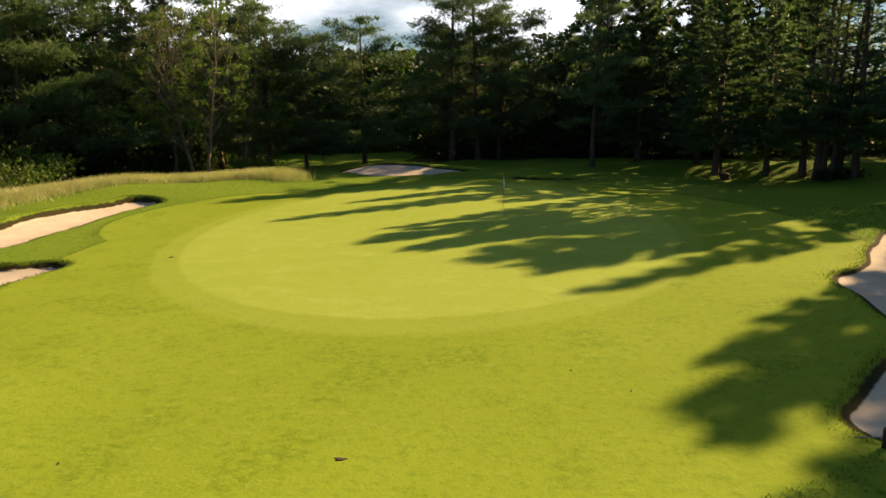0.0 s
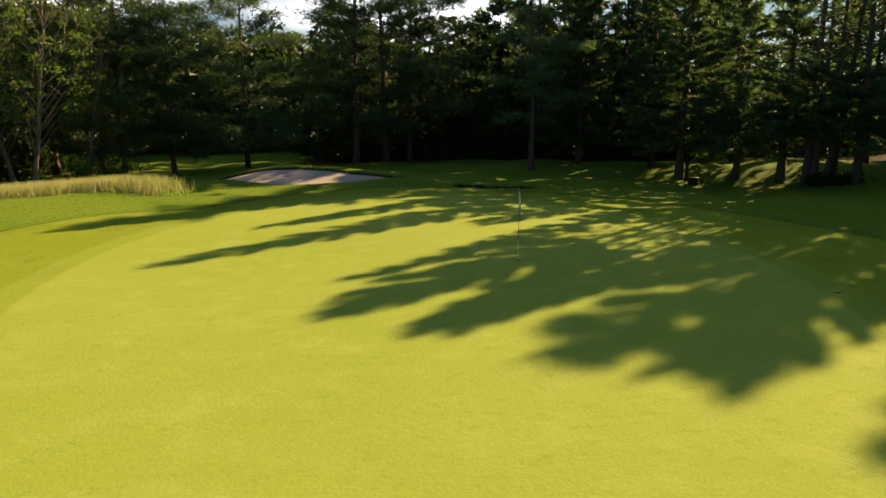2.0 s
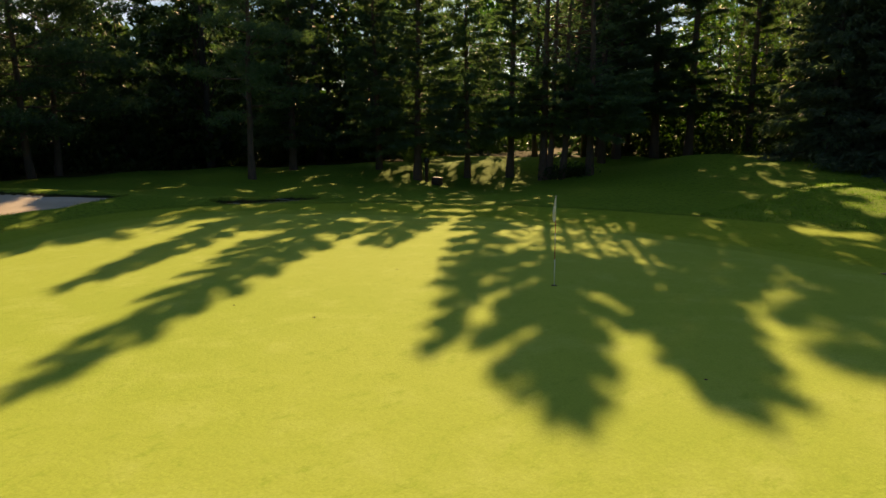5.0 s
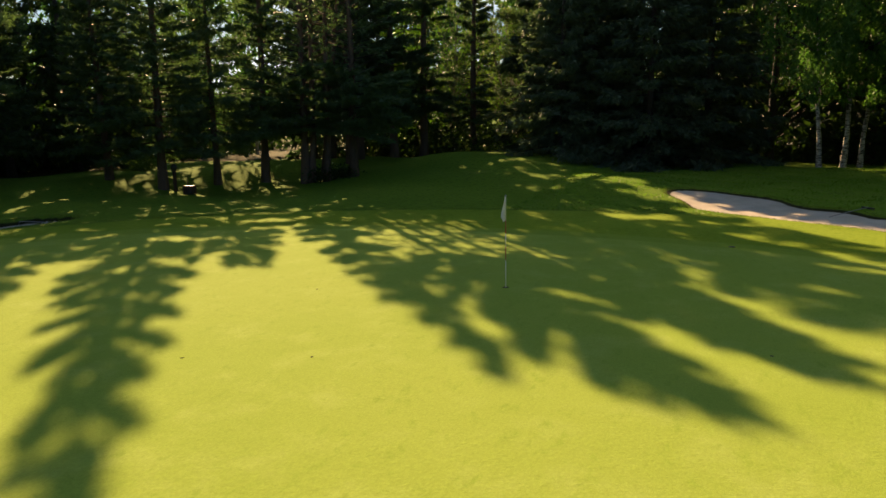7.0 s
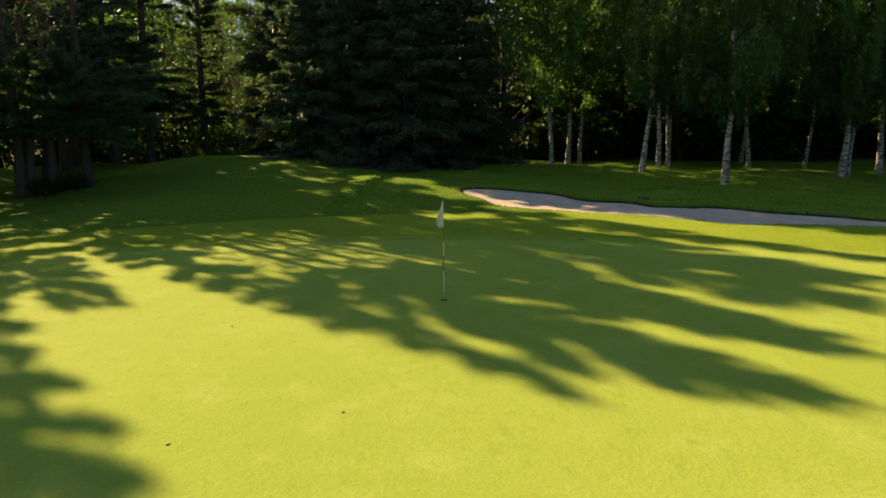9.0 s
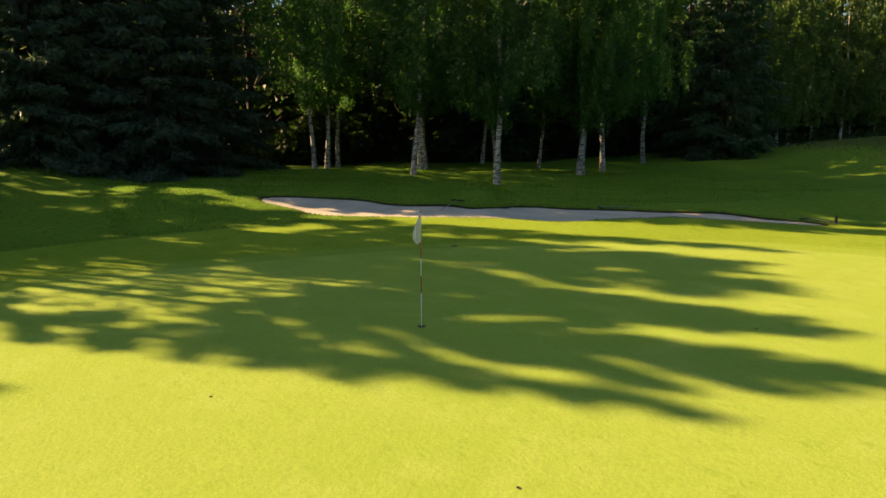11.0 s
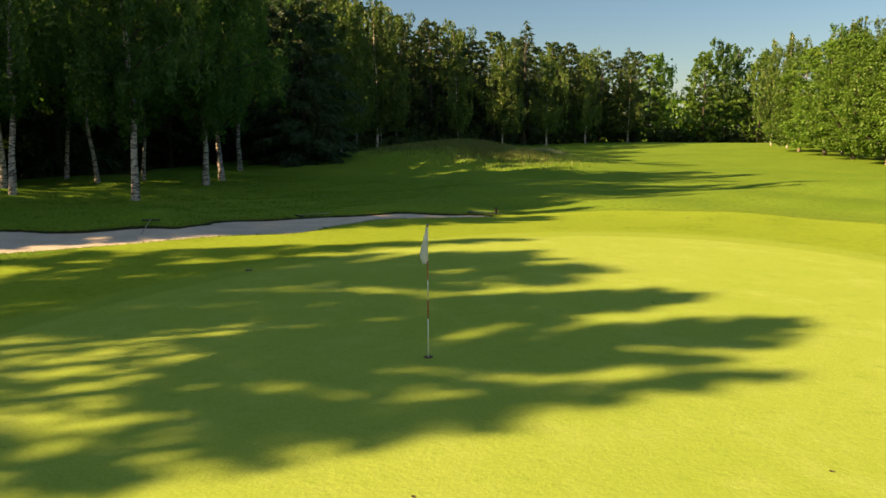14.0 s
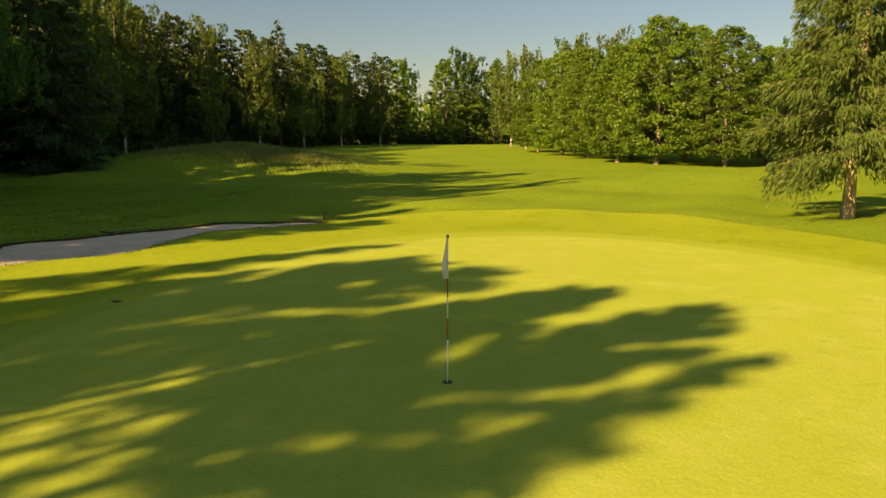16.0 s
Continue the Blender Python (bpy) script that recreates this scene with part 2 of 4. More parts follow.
# ---------------------------------------------------------------- the lie of the land
def bump_at(x, y, cx, cy, sx, sy, turn=0.0):
    c, s = math.cos(radians(turn)), math.sin(radians(turn))
    u, v = (x - cx) * c + (y - cy) * s, -(x - cx) * s + (y - cy) * c
    return np.exp(-((u / sx) ** 2 + (v / sy) ** 2) / 2)


def capsules(x, y, beads):
    """Distance to a chain of round beads (x, y, radius); negative inside."""
    best = np.full(np.shape(x), 1e9)
    for (ax, ay, ar), (bx, by, br) in zip(beads, beads[1:]):
        dx, dy = bx - ax, by - ay
        k = np.clip(((x - ax) * dx + (y - ay) * dy) / (dx * dx + dy * dy), 0, 1)
        d = np.hypot(x - ax - k * dx, y - ay - k * dy) - (ar + (br - ar) * k)
        best = np.minimum(best, d)
    return best


BUNKERS = {
    "long": ((18.3, -3.5, 1.6), (16.6, -5.0, 2.2), (14.4, -7.0, 1.55), (12.8, -9.0, 1.1), (11.8, -12.2, 2.4), (10.1, -16.5, 1.15), (8.7, -18.8, 1.3), (6.6, -20.75, 0.95)),
    "left_far": ((-22.0, 8.6, 1.5), (-22.9, 5.0, 1.8), (-22.6, -1.5, 2.3), (-21.9, -5.5, 1.7)),
    "left_near": ((-16.6, -9.6, 1.3), (-18.0, -11.2, 3.0)),
    "back": ((-12.6, 25.2, 1.5), (-9.0, 24.3, 2.4), (-5.8, 23.5, 1.6), (-2.6, 24.4, 0.6)),
    "small": ((2.0, 20.6, 1.2), (4.8, 20.4, 1.1)),
}
BUNKER_DEPTH = {"long": 0.13, "left_far": 0.55, "left_near": 0.36, "back": 0.25, "small": 0.4}
MOUNDS = (  # x, y, half widths, turn, height
    (-8.0, 27.4, 5.5, 2.8, -28, 0.9), (-21.5, 15.0, 9.0, 2.5, 42, 0.8), (-25.6, 4.0, 6.0, 1.6, 86, 0.3), (31.5, 10.5, 5.2, 6.5, 35, 1.3), (33.0, -9.0, 7.0, 6.0, 0, 0.35), (5.5, -22.5, 6.0, 4.0, 0, -0.3), (10.6, -20.6, 3.2, 1.0, 52, 0.22), (6.9, -15.9, 2.0, 0.7, 55, 0.08),
    (20.8, 0.8, 3.2, 2.4, 30, 0.55), (20.5, -6.2, 3.0, 2.6, 0, 0.2), (16.6, -11.2, 2.6, 1.4, -50, 0.5), (19.5, 22.5, 6.0, 5.0, -40, -0.6),
    (20.0, -56.0, 9.0, 6.0, 15, 2.2), (-19.0, -45.0, 6.0, 3.5, 20, 0.8), (44.0, -85.0, 16.0, 25.0, 0, 0.9), (26.0, 28.0, 12.0, 4.0, -25, 0.75),
    (-2.0, -140.0, 40.0, 18.0, 0, 0.6),
)


def smooth(v):
    v = np.clip(v, 0, 1)
    return v * v * (3 - 2 * v)


def sand_distance(x, y):
    wob = 0.12 * np.sin(1.1 * x + 0.5 * y) * np.cos(0.9 * y - 0.4 * x)
    return np.min([capsules(x, y, b) for b in BUNKERS.values()], axis=0) + wob


def green_distance(x, y):
    u, v = (x + 3.05) / 10.45, (y - 0.8) / 16.4
    return (np.hypot(u, v) + 1e-6 - 1) * 11.5


def apron_distance(x, y):
    u, v = (x + 3.2) / np.where(x < -3.2, 13.6, 16.8), (y + 2.5) / 22.7
    lobe = (np.hypot((x + 12.5) / 7.3, (y - 4.0) / 10.0) - 1) * 8.0
    return np.minimum((np.hypot(u, v) - 1) * 15.0, lobe)


def height(x, y):
    x, y = np.asarray(x, float), np.asarray(y, float)
    tilt = np.where(x < 0, 0.019 * x, 0.003 * x + 0.32 * smooth((x - 15) / 14))
    z = 0.36 * np.tanh((tilt + 0.010 * y) / 0.36)
    for cx, cy, sx, sy, turn, h in MOUNDS:
        z = z + h * bump_at(x, y, cx, cy, sx, sy, turn)
    far = np.hypot(x, y)
    z = z + (0.12 * np.sin(0.42 * x + 1.0 + 0.2 * y) * np.cos(0.47 * y - 0.1 * x) + 0.06 * np.sin(0.9 * x - 0.5 * y)) * smooth((far - 20) / 8) * smooth((140 - far) / 60)
    for name, beads in BUNKERS.items():
        d = capsules(x, y, beads) + 0.12 * np.sin(1.1 * x + 0.5 * y) * np.cos(0.9 * y - 0.4 * x)
        z = z + 0.03 * np.exp(-((np.maximum(d, 0)) / 0.9) ** 2) * (d > 0)
        deep = BUNKER_DEPTH[name]
        z = np.where(d <= 0, z + 0.03 - 0.72 * deep * smooth((-d + 0.02) / 0.28) - 0.28 * deep * smooth(-d / 1.8), z)
    return z


def litter_distance(x, y):
    """Positive under the woods."""
    north = np.minimum(np.minimum(y - 43 - 2 * np.sin(x * 0.2), 80 - y), x + 10)
    east = np.minimum(x - 40 - 2 * np.sin(y * 0.25), 90 - x)
    return np.where((y > -70), np.maximum(north, east), -5.0)


def axis(lo, hi, step, far):
    core = list(np.arange(lo, hi + 1e-6, step))
    out, d = [], step
    while (out[-1] if out else 0) < far:
        d = min(d * 1.13, 90)
        out.append((out[-1] if out else 0) + d)
    return np.array([lo - o for o in reversed(out)] + core + [hi + o for o in out])


def mesh_of(name, verts, faces, material, smooth_shade=False, tags=None):
    me = bpy.data.meshes.new(name)
    me.from_pydata(np.asarray(verts).tolist(), [], np.asarray(faces).tolist() if isinstance(faces, np.ndarray) else faces)
    for m in material if isinstance(material, (list, tuple)) else (material,):
        me.materials.append(m)
    if smooth_shade:
        me.shade_smooth()
    if tags is not None:
        me.polygons.foreach_set("material_index", tags)
    me.update()
    return me


def ground_sheet():
    xs, ys = axis(-27, 21, 0.21, 1800), axis(-25, 29, 0.21, 1800)
    gx, gy = np.meshgrid(xs, ys)
    gz = height(gx, gy)
    nx, ny = len(xs), len(ys)
    i = np.arange(nx * ny).reshape(ny, nx)
    quads = np.stack([i[:-1, :-1], i[:-1, 1:], i[1:, 1:], i[1:, :-1]], -1).reshape(-1, 4)
    me = mesh_of("ground", np.stack([gx, gy, gz], -1).reshape(-1, 3), quads, TURF, True)
    for key, field in (("sand", -sand_distance(gx, gy)), ("green", -green_distance(gx, gy)),
                       ("apron", -apron_distance(gx, gy)), ("litter", litter_distance(gx, gy))):
        a = me.attributes.new(key, "FLOAT", "POINT")
        a.data.foreach_set("value", np.clip(field, -30, 30).astype(np.float32).ravel())
    return tagged(new("ground", me), "mown golf green with fringe, rough and sand bunkers", "ground", kind="structure")


ground_sheet()


# ---------------------------------------------------------------- building blocks
class Build:
    """Collects tubes and leaves as plain arrays."""

    def __init__(self, seed):
        self.rng = np.random.default_rng(seed)
        self.v, self.f, self.n = [], [], 0
        self.tags, self.tag = [], 0

    def add(self, verts, faces):
        self.v.append(np.asarray(verts, float))
        self.f.extend([[k + self.n for k in q] for q in faces])
        self.tags.extend([self.tag] * len(faces))
        self.n += len(verts)

    def tube(self, path, radii, sides=6):
        path = np.asarray(path, float)
        ring = []
        for k, (p, r) in enumerate(zip(path, radii)):
            a, b = path[max(k - 1, 0)], path[min(k + 1, len(path) - 1)]
            d = (b - a) / (np.linalg.norm(b - a) + 1e-9)
            u = np.cross(d, (0.31, 0.95, 0.05) if abs(d[2]) > 0.7 else (0, 0, 1))
            u /= np.linalg.norm(u) + 1e-9
            w = np.cross(d, u)
            t = np.arange(sides) * 2 * np.pi / sides
            ring.append(p + r * (np.cos(t)[:, None] * u + np.sin(t)[:, None] * w))
        faces = []
        for k in range(len(path) - 1):
            for s in range(sides):
                a, b = k * sides + s, k * sides + (s + 1) % sides
                faces.append((a, b, b + sides, a + sides))
        faces.append(tuple(range((len(path) - 1) * sides, len(path) * sides)))
        self.add(np.concatenate(ring), faces)

    def leaves(self, at, along, size, width=0.5, jitter=0.5):
        """A pointed leaf at each place, lying along the given way."""
        at = np.asarray(at, float)
        n = len(at)
        if n == 0:
            return
        r = self.rng
        d = np.broadcast_to(np.asarray(along, float), (n, 3)) + jitter * r.normal(size=(n, 3))
        d /= np.linalg.norm(d, axis=1)[:, None] + 1e-9
        side = np.cross(d, r.normal(size=(n, 3)))
        side /= np.linalg.norm(side, axis=1)[:, None] + 1e-9
        s = (np.broadcast_to(size, (n,)) * r.uniform(0.6, 1.35, n))[:, None]
        a, b, c = at - d * s * 0.5 - side * s * width * 0.35, at + side * s * width * 0.65 - d * s * 0.1, at + d * s * 0.55
        verts = np.stack([a, b, c], 1).reshape(-1, 3)
        self.v.append(verts)
        base = self.n + 3 * np.arange(n)
        self.f.extend(np.stack([base, base + 1, base + 2], 1).tolist())
        self.n += 3 * n

    def needles(self, at, along, size, count=5, width=0.12, spread=0.9):
        """A spray of narrow blades at each place."""
        at = np.repeat(np.asarray(at, float), count, 0)
        n = len(at)
        if n == 0:
            return
        r = self.rng
        along = np.broadcast_to(np.asarray(along, float), (n // count, 3))
        d = np.repeat(along, count, 0) + spread * r.normal(size=(n, 3))
        d /= np.linalg.norm(d, axis=1)[:, None] + 1e-9
        side = np.cross(d, r.normal(size=(n, 3)))
        side /= np.linalg.norm(side, axis=1)[:, None] + 1e-9
        s = (size * r.uniform(0.6, 1.3, n))[:, None]
        verts = np.stack([at - side * s * width, at + side * s * width, at + d * s], 1).reshape(-1, 3)
        self.v.append(verts)
        base = self.n + 3 * np.arange(n)
        self.f.extend(np.stack([base, base + 1, base + 2], 1).tolist())
        self.n += 3 * n

    def mesh(self, name, material, smooth_shade=False):
        two = isinstance(material, (list, tuple))
        return mesh_of(name, np.concatenate(self.v), self.f, material, smooth_shade, self.tags if two else None)


def part(name, mesh, parent, label=""):
    ob = new(name, mesh)
    ob.parent = parent
    return tagged(ob, label)


def thing(name, label, category, group=""):
    return tagged(new(name), label, category, group)


def bent(rng, start, way, length, points=5, wander=0.12, lift=0.0):
    """A wandering path from start; lift bends it up or down on its way."""
    p, d = np.array(start, float), np.array(way, float) / np.linalg.norm(way)
    out = [p.copy()]
    for _ in range(points - 1):
        d = d + rng.normal(size=3) * wander + np.array((0, 0, lift))
        d /= np.linalg.norm(d)
        p = p + d * length / (points - 1)
        out.append(p.copy())
    return np.array(out)


def on_path(path, k):
    k = np.clip(k, 0, 1) * (len(path) - 1)
    i = np.minimum(k.astype(int), len(path) - 2)
    f = (k - i)[:, None]
    return path[i] * (1 - f) + path[i + 1] * f


def trunk_line(rng, h, lean=0.03, points=9, wander=0.25):
    z = np.linspace(0, h, points)
    line = np.zeros((points, 3))
    line[:, 2] = z
    a = rng.uniform(0, 6.28)
    line[:, 0] = z * lean * math.cos(a) + np.cumsum(rng.normal(size=points) * wander * h / 100)
    line[:, 1] = z * lean * math.sin(a) + np.cumsum(rng.normal(size=points) * wander * h / 100)
    line[:, :2] -= line[0, :2]
    return line


def taper(h, points, foot, top=0.05):
    k = np.linspace(0, 1, points)
    r = foot * (1 - k) ** 0.8 + top
    r[0] *= 1.35
    return r


def pine(seed, h=17.0, bare=0.30, reach=3.6, tufts=2600, label="", stems=1, leaf_material=None, size=0.34, cone=0.0, needle=0.075, spray=6, lean=0.03):
    """A Scots-pine habit: bare stem, level limbs with flat pads of needles and gaps between."""
    rng = np.random.default_rng(seed)
    tree = thing("pine_tree", label or "tall pine with reddish bark and open dark needle pads", "tree", "trees")
    wood, crown = Build(seed), Build(seed + 2)
    per = tufts // stems
    for s in range(stems):
        line = trunk_line(rng, h * rng.uniform(0.86, 1.0) if s else h, lean, 9, 0.25 + 6 * lean)
        if stems > 1:
            line[:, :2] += np.array((math.cos(s * 6.28 / stems), math.sin(s * 6.28 / stems))) * 0.55
        wood.tube(line, taper(h, 9, 0.0085 * h + 0.035), 8)
        pads, weights = [], []
        count = int(34 * (h / 17) / stems ** 0.3)
        for i in range(count):
            k = bare + (1 - bare) * ((i + rng.uniform()) / count) * 0.97
            base = on_path(line, np.array([k]))[0]
            a = i * 2.4 + rng.uniform(-0.5, 0.5)
            rel = (k - bare) / (1 - bare)
            long = reach * (0.55 + 0.75 * math.sin(math.pi * (0.18 + 0.72 * rel))) * (1.12 - 0.68 * rel ** 2) * rng.uniform(0.55, 1.15)
            long *= 1 - cone * rel
            path = bent(rng, base, (math.cos(a), math.sin(a), 0.05 + 0.5 * rel - 0.25 * (1 - rel)), max(long, 0.5), 5, 0.14, 0.06)
            wood.tube(path, np.linspace(0.05 * (1.2 - rel) + 0.015, 0.012, 5), 4)
            for j in range(max(2, int(long * 1.5))):
                c = on_path(path, np.array([rng.uniform(0.3, 1.0)]))[0] + rng.normal(size=3) * (0.35, 0.35, 0.12)
                pads.append(c)
                weights.append(rng.uniform(0.4, 1.0) * (0.5 + 0.16 * long))
        for j in range(6):
            pads.append(line[-1] + rng.normal(size=3) * (0.3, 0.3, 0.5))
            weights.append(0.5)
        # a few dead twigs on the bare stem
        for j in range(9):
            k = rng.uniform(0.12, bare + 0.05)
            a = rng.uniform(0, 6.28)
            wood.tube(bent(rng, on_path(line, np.array([k]))[0], (math.cos(a), math.sin(a), 0.1), rng.uniform(0.5, 1.5), 4, 0.2), (0.025, 0.018, 0.01, 0.005), 3)
        pads, weights = np.array(pads), np.array(weights)
        pick = rng.choice(len(pads), per, p=weights / weights.sum())
        spread = rng.normal(size=(per, 3)) * np.stack([weights[pick] * 0.6, weights[pick] * 0.6, weights[pick] * 0.2], 1)
        at = pads[pick] + spread
        out = at - on_path(line, at[:, 2] / h)
        out[:, 2] = 0.6
        crown.needles(at, out / (np.linalg.norm(out, axis=1)[:, None] + 0.1), size, spray, needle, 0.75)
    part("trunk", wood.mesh("trunk", PINE_BARK, True), tree)
    part("crown", crown.mesh("crown", leaf_material or PINE_LEAF), tree)
    return tree


def spruce(seed, h=17.0, reach=3.4, skirt=0.06, sprays=3600, label="", leaf_material=None, size=0.42, hang=0.5, droop=0.25, needle=0.11, boughs=5.5, bark=None, name="spruce_tree", lean=0.01, rise=0.7, thin=0.0, gap=(0.0, 0.0, 1.0), power=0.85):
    """A cone of drooping boughs with hanging sprays, down almost to the grass."""
    rng = np.random.default_rng(seed)
    tree = thing(name, label or "dark spruce with drooping boughs", "tree", "trees")
    wood, crown = Build(seed), Build(seed + 2)
    line = trunk_line(rng, h, lean, 9, 0.08 + 5 * (lean - 0.01))
    wood.tube(line, taper(h, 9, 0.009 * h + 0.04), 8)
    count = int(boughs * h)
    wood.tag = 1
    total, paths = [], []
    for i in range(count):
        k = skirt + (1 - skirt) * ((i + rng.uniform()) / count) ** 1.05 * 0.985
        rel = (k - skirt) / (1 - skirt)
        a = i * 2.399 + rng.uniform(-0.4, 0.4)
        long = (reach * (1 - rel) ** power * rng.uniform(0.72, 1.1) + 0.25)
        path = bent(rng, on_path(line, np.array([k]))[0], (math.cos(a), math.sin(a), -droop + rise * rel), long, 5, 0.06, 0.03 - 0.05 * (1 - rel))
        wood.tube(path, np.linspace(0.035 * (1.2 - rel) + 0.01, 0.006, 5), 3)
        paths.append(path)
        total.append(long * (1 - thin * (1 - rel)) * (gap[2] * rng.uniform(0.2, 1.8) if gap[0] < k < gap[1] else 1.0))
    total = np.array(total)
    pick = rng.choice(count, sprays, p=total / total.sum())
    k = rng.uniform(0.12, 1.0, sprays) ** 0.7
    at = np.array([on_path(paths[i], np.array([kk]))[0] for i, kk in zip(pick, k)])
    out = at.copy()
    out[:, 2] = 0
    out /= np.linalg.norm(out, axis=1)[:, None] + 0.05
    side = np.stack([-out[:, 1], out[:, 0], 0 * out[:, 0]], 1)
    at = at + side * (rng.normal(size=sprays) * 0.28 * (1.1 - 0.4 * k) * (0.4 + total[pick] * 0.25))[:, None]
    at[:, 2] -= np.abs(rng.normal(size=sprays)) * 0.16 * hang * 2
    way = out * 0.8 + side * rng.normal(size=sprays)[:, None] * 0.5
    way[:, 2] = -hang
    crown.needles(at, way, size, 4, needle, 0.4)
    part("trunk", wood.mesh("trunk", (bark or DARK_BARK, DARK_BARK), True), tree)
    part("crown", crown.mesh("crown", leaf_material or SPRUCE_LEAF), tree)
    return tree


def birch(seed, h=16.0, bare=0.22, reach=2.6, leaves=6500, label="", lean=0.05, leaf_material=None, size=0.19, low=0.13):
    """White stem, rising limbs, long hanging strings of small leaves."""
    rng = np.random.default_rng(seed)
    tree = thing("birch_tree", label or "white-barked birch with hanging green foliage", "tree", "birches")
    wood, crown = Build(seed), Build(seed + 2)
    line = trunk_line(rng, h, lean, 10, 0.5)
    wood.tube(line, taper(h, 10, 0.0060 * h + 0.025, 0.02), 8)
    wood.tag = 1
    strings, lengths = [], []
    count = 26
    hem = [rng.uniform(0.75, 1.9) for _ in range(8)]
    for i in range(count):
        k = bare + (1 - bare) * ((i + rng.uniform()) / count) * 0.95
        rel = (k - bare) / (1 - bare)
        a = i * 2.4 + rng.uniform(-0.5, 0.5)
        long = reach * (0.45 + 0.9 * math.sin(math.pi * (0.12 + 0.75 * rel))) * rng.uniform(0.6, 1.15) * (1.1 - 0.5 * rel)
        path = bent(rng, on_path(line, np.array([k]))[0], (math.cos(a), math.sin(a), 0.9), long * 1.2, 6, 0.12, -0.10)
        wood.tube(path, np.linspace(0.045 * (1.15 - rel) + 0.01, 0.006, 6), 4)
        thick = rng.choice((0.25, 0.7, 1.0, 1.5))
        for j in range(int((5 + long * 4) * thick) + 2):
            top = on_path(path, np.array([rng.uniform(0.0, 1.0) ** 1.1]))[0] + rng.normal(size=3) * (0.18, 0.18, 0.3)
            drop = rng.uniform(0.3, 3.0) * (1.2 - 0.6 * rel) * (0.4 + 0.6 * thick)
            drop = min(drop, max(top[2] - low * h * hem[int(a / 0.785) % 8], 0.3))
            foot = top + np.array((rng.normal() * 0.12, rng.normal() * 0.12, -drop))
            strings.append((top, foot))
            lengths.append(drop + 0.3)
    strings, lengths = np.array(strings), np.array(lengths)
    pick = rng.choice(len(strings), leaves, p=lengths / lengths.sum())
    k = rng.uniform(size=leaves)[:, None]
    at = strings[pick, 0] * (1 - k) + strings[pick, 1] * k + rng.normal(size=(leaves, 3)) * (0.10, 0.10, 0.08)
    crown.leaves(at, (0, 0, -1), size, 0.62, 0.6)
    part("trunk", wood.mesh("trunk", (BIRCH_BARK, DARK_BARK), True), tree)
    part("crown", crown.mesh("crown", leaf_material or BIRCH_LEAF), tree)
    return tree


def broadleaf(seed, h=14.0, bare=0.10, reach=4.2, leaves=7000, label="", leaf_material=None, bark=None, size=0.26, clumps=120, name="broadleaf_tree", open_crown=0.0, lean=0.04, girth=0.010):
    """Forked limbs carrying many leaf clumps, a full uneven crown with small gaps."""
    rng = np.random.default_rng(seed)
    tree = thing(name, label or "broad-leaved tree in full green leaf", "tree", "trees")
    wood, crown = Build(seed), Build(seed + 2)
    line = trunk_line(rng, h * 0.92, lean, 9, 0.6)
    wood.tube(line, taper(h, 9, girth * h + 0.05, 0.03), 8)
    wood.tag = 0 if open_crown > 0 else 1
    lobes = [(rng.uniform(0, 6.28), rng.uniform(0.2, 0.9), rng.uniform(0.75, 1.15)) for _ in range(9)]
    centres, sizes = [], []
    for i in range(clumps):
        k = (i + rng.uniform()) / clumps
        a = i * 2.399 + rng.uniform(-0.4, 0.4)
        full = max(math.sin(math.pi * min(0.10 + 0.86 * k, 1.0)), 0.05) ** 0.62 * (1.12 - 0.42 * k)
        grow = 1.0
        for la, lk, lg in lobes:
            near = math.exp(-((math.remainder(a - la, 6.28)) ** 2) / 0.5 - ((k - lk) / 0.14) ** 2)
            grow += (lg - 0.95) * near * 2
        far = reach * full * grow * rng.uniform(0.25 + 0.5 * open_crown, 1.0) ** 0.55
        z = h * (bare + (1 - bare) * k)
        mid = on_path(line, np.array([z / (h * 0.92)]))[0]
        c = np.array((mid[0] + far * math.cos(a), mid[1] + far * math.sin(a), z))
        centres.append(c)
        sizes.append(rng.uniform(0.55, 1.05) * (0.42 + 0.13 * reach) * (1.0 - 0.35 * k))
        if i % (4 if open_crown == 0 else 2) == 0:
            root = on_path(line, np.array([max(z / h - 0.10 - 0.03 * far, 0.08)]))[0]
            half = (root + c) / 2 + rng.normal(size=3) * 0.25 + (0, 0, 0.2)
            r0 = 0.02 + 0.012 * far * (1.2 - k)
            wood.tube((root, half, c), (r0, r0 * 0.6, 0.012), 4)
            if open_crown > 0:
                for j in range(4):
                    twig = bent(rng, half + (c - half) * rng.uniform(0, 1), (c - half) + rng.normal(size=3) * 1.2, 1.4, 4, 0.25)
                    wood.tube(twig, (0.022, 0.016, 0.010, 0.004), 3)
    centres, sizes = np.array(centres), np.array(sizes)
    pick = rng.choice(len(centres), leaves, p=sizes ** 2 / (sizes ** 2).sum())
    off = rng.normal(size=(leaves, 3))
    off *= (rng.uniform(0.3, 1.0, leaves) ** 0.6 / np.linalg.norm(off, axis=1))[:, None] * sizes[pick][:, None]
    off[:, 2] *= 0.42
    crown.leaves(centres[pick] + off, off * (1, 1, 0.3) + (0, 0, -0.25), size, 0.6, 0.5)
    part("trunk", wood.mesh("trunk", (bark or GREY_BARK, DARK_BARK), True), tree)
    part("crown", crown.mesh("crown", leaf_material or BROAD_LEAF), tree)
    return tree


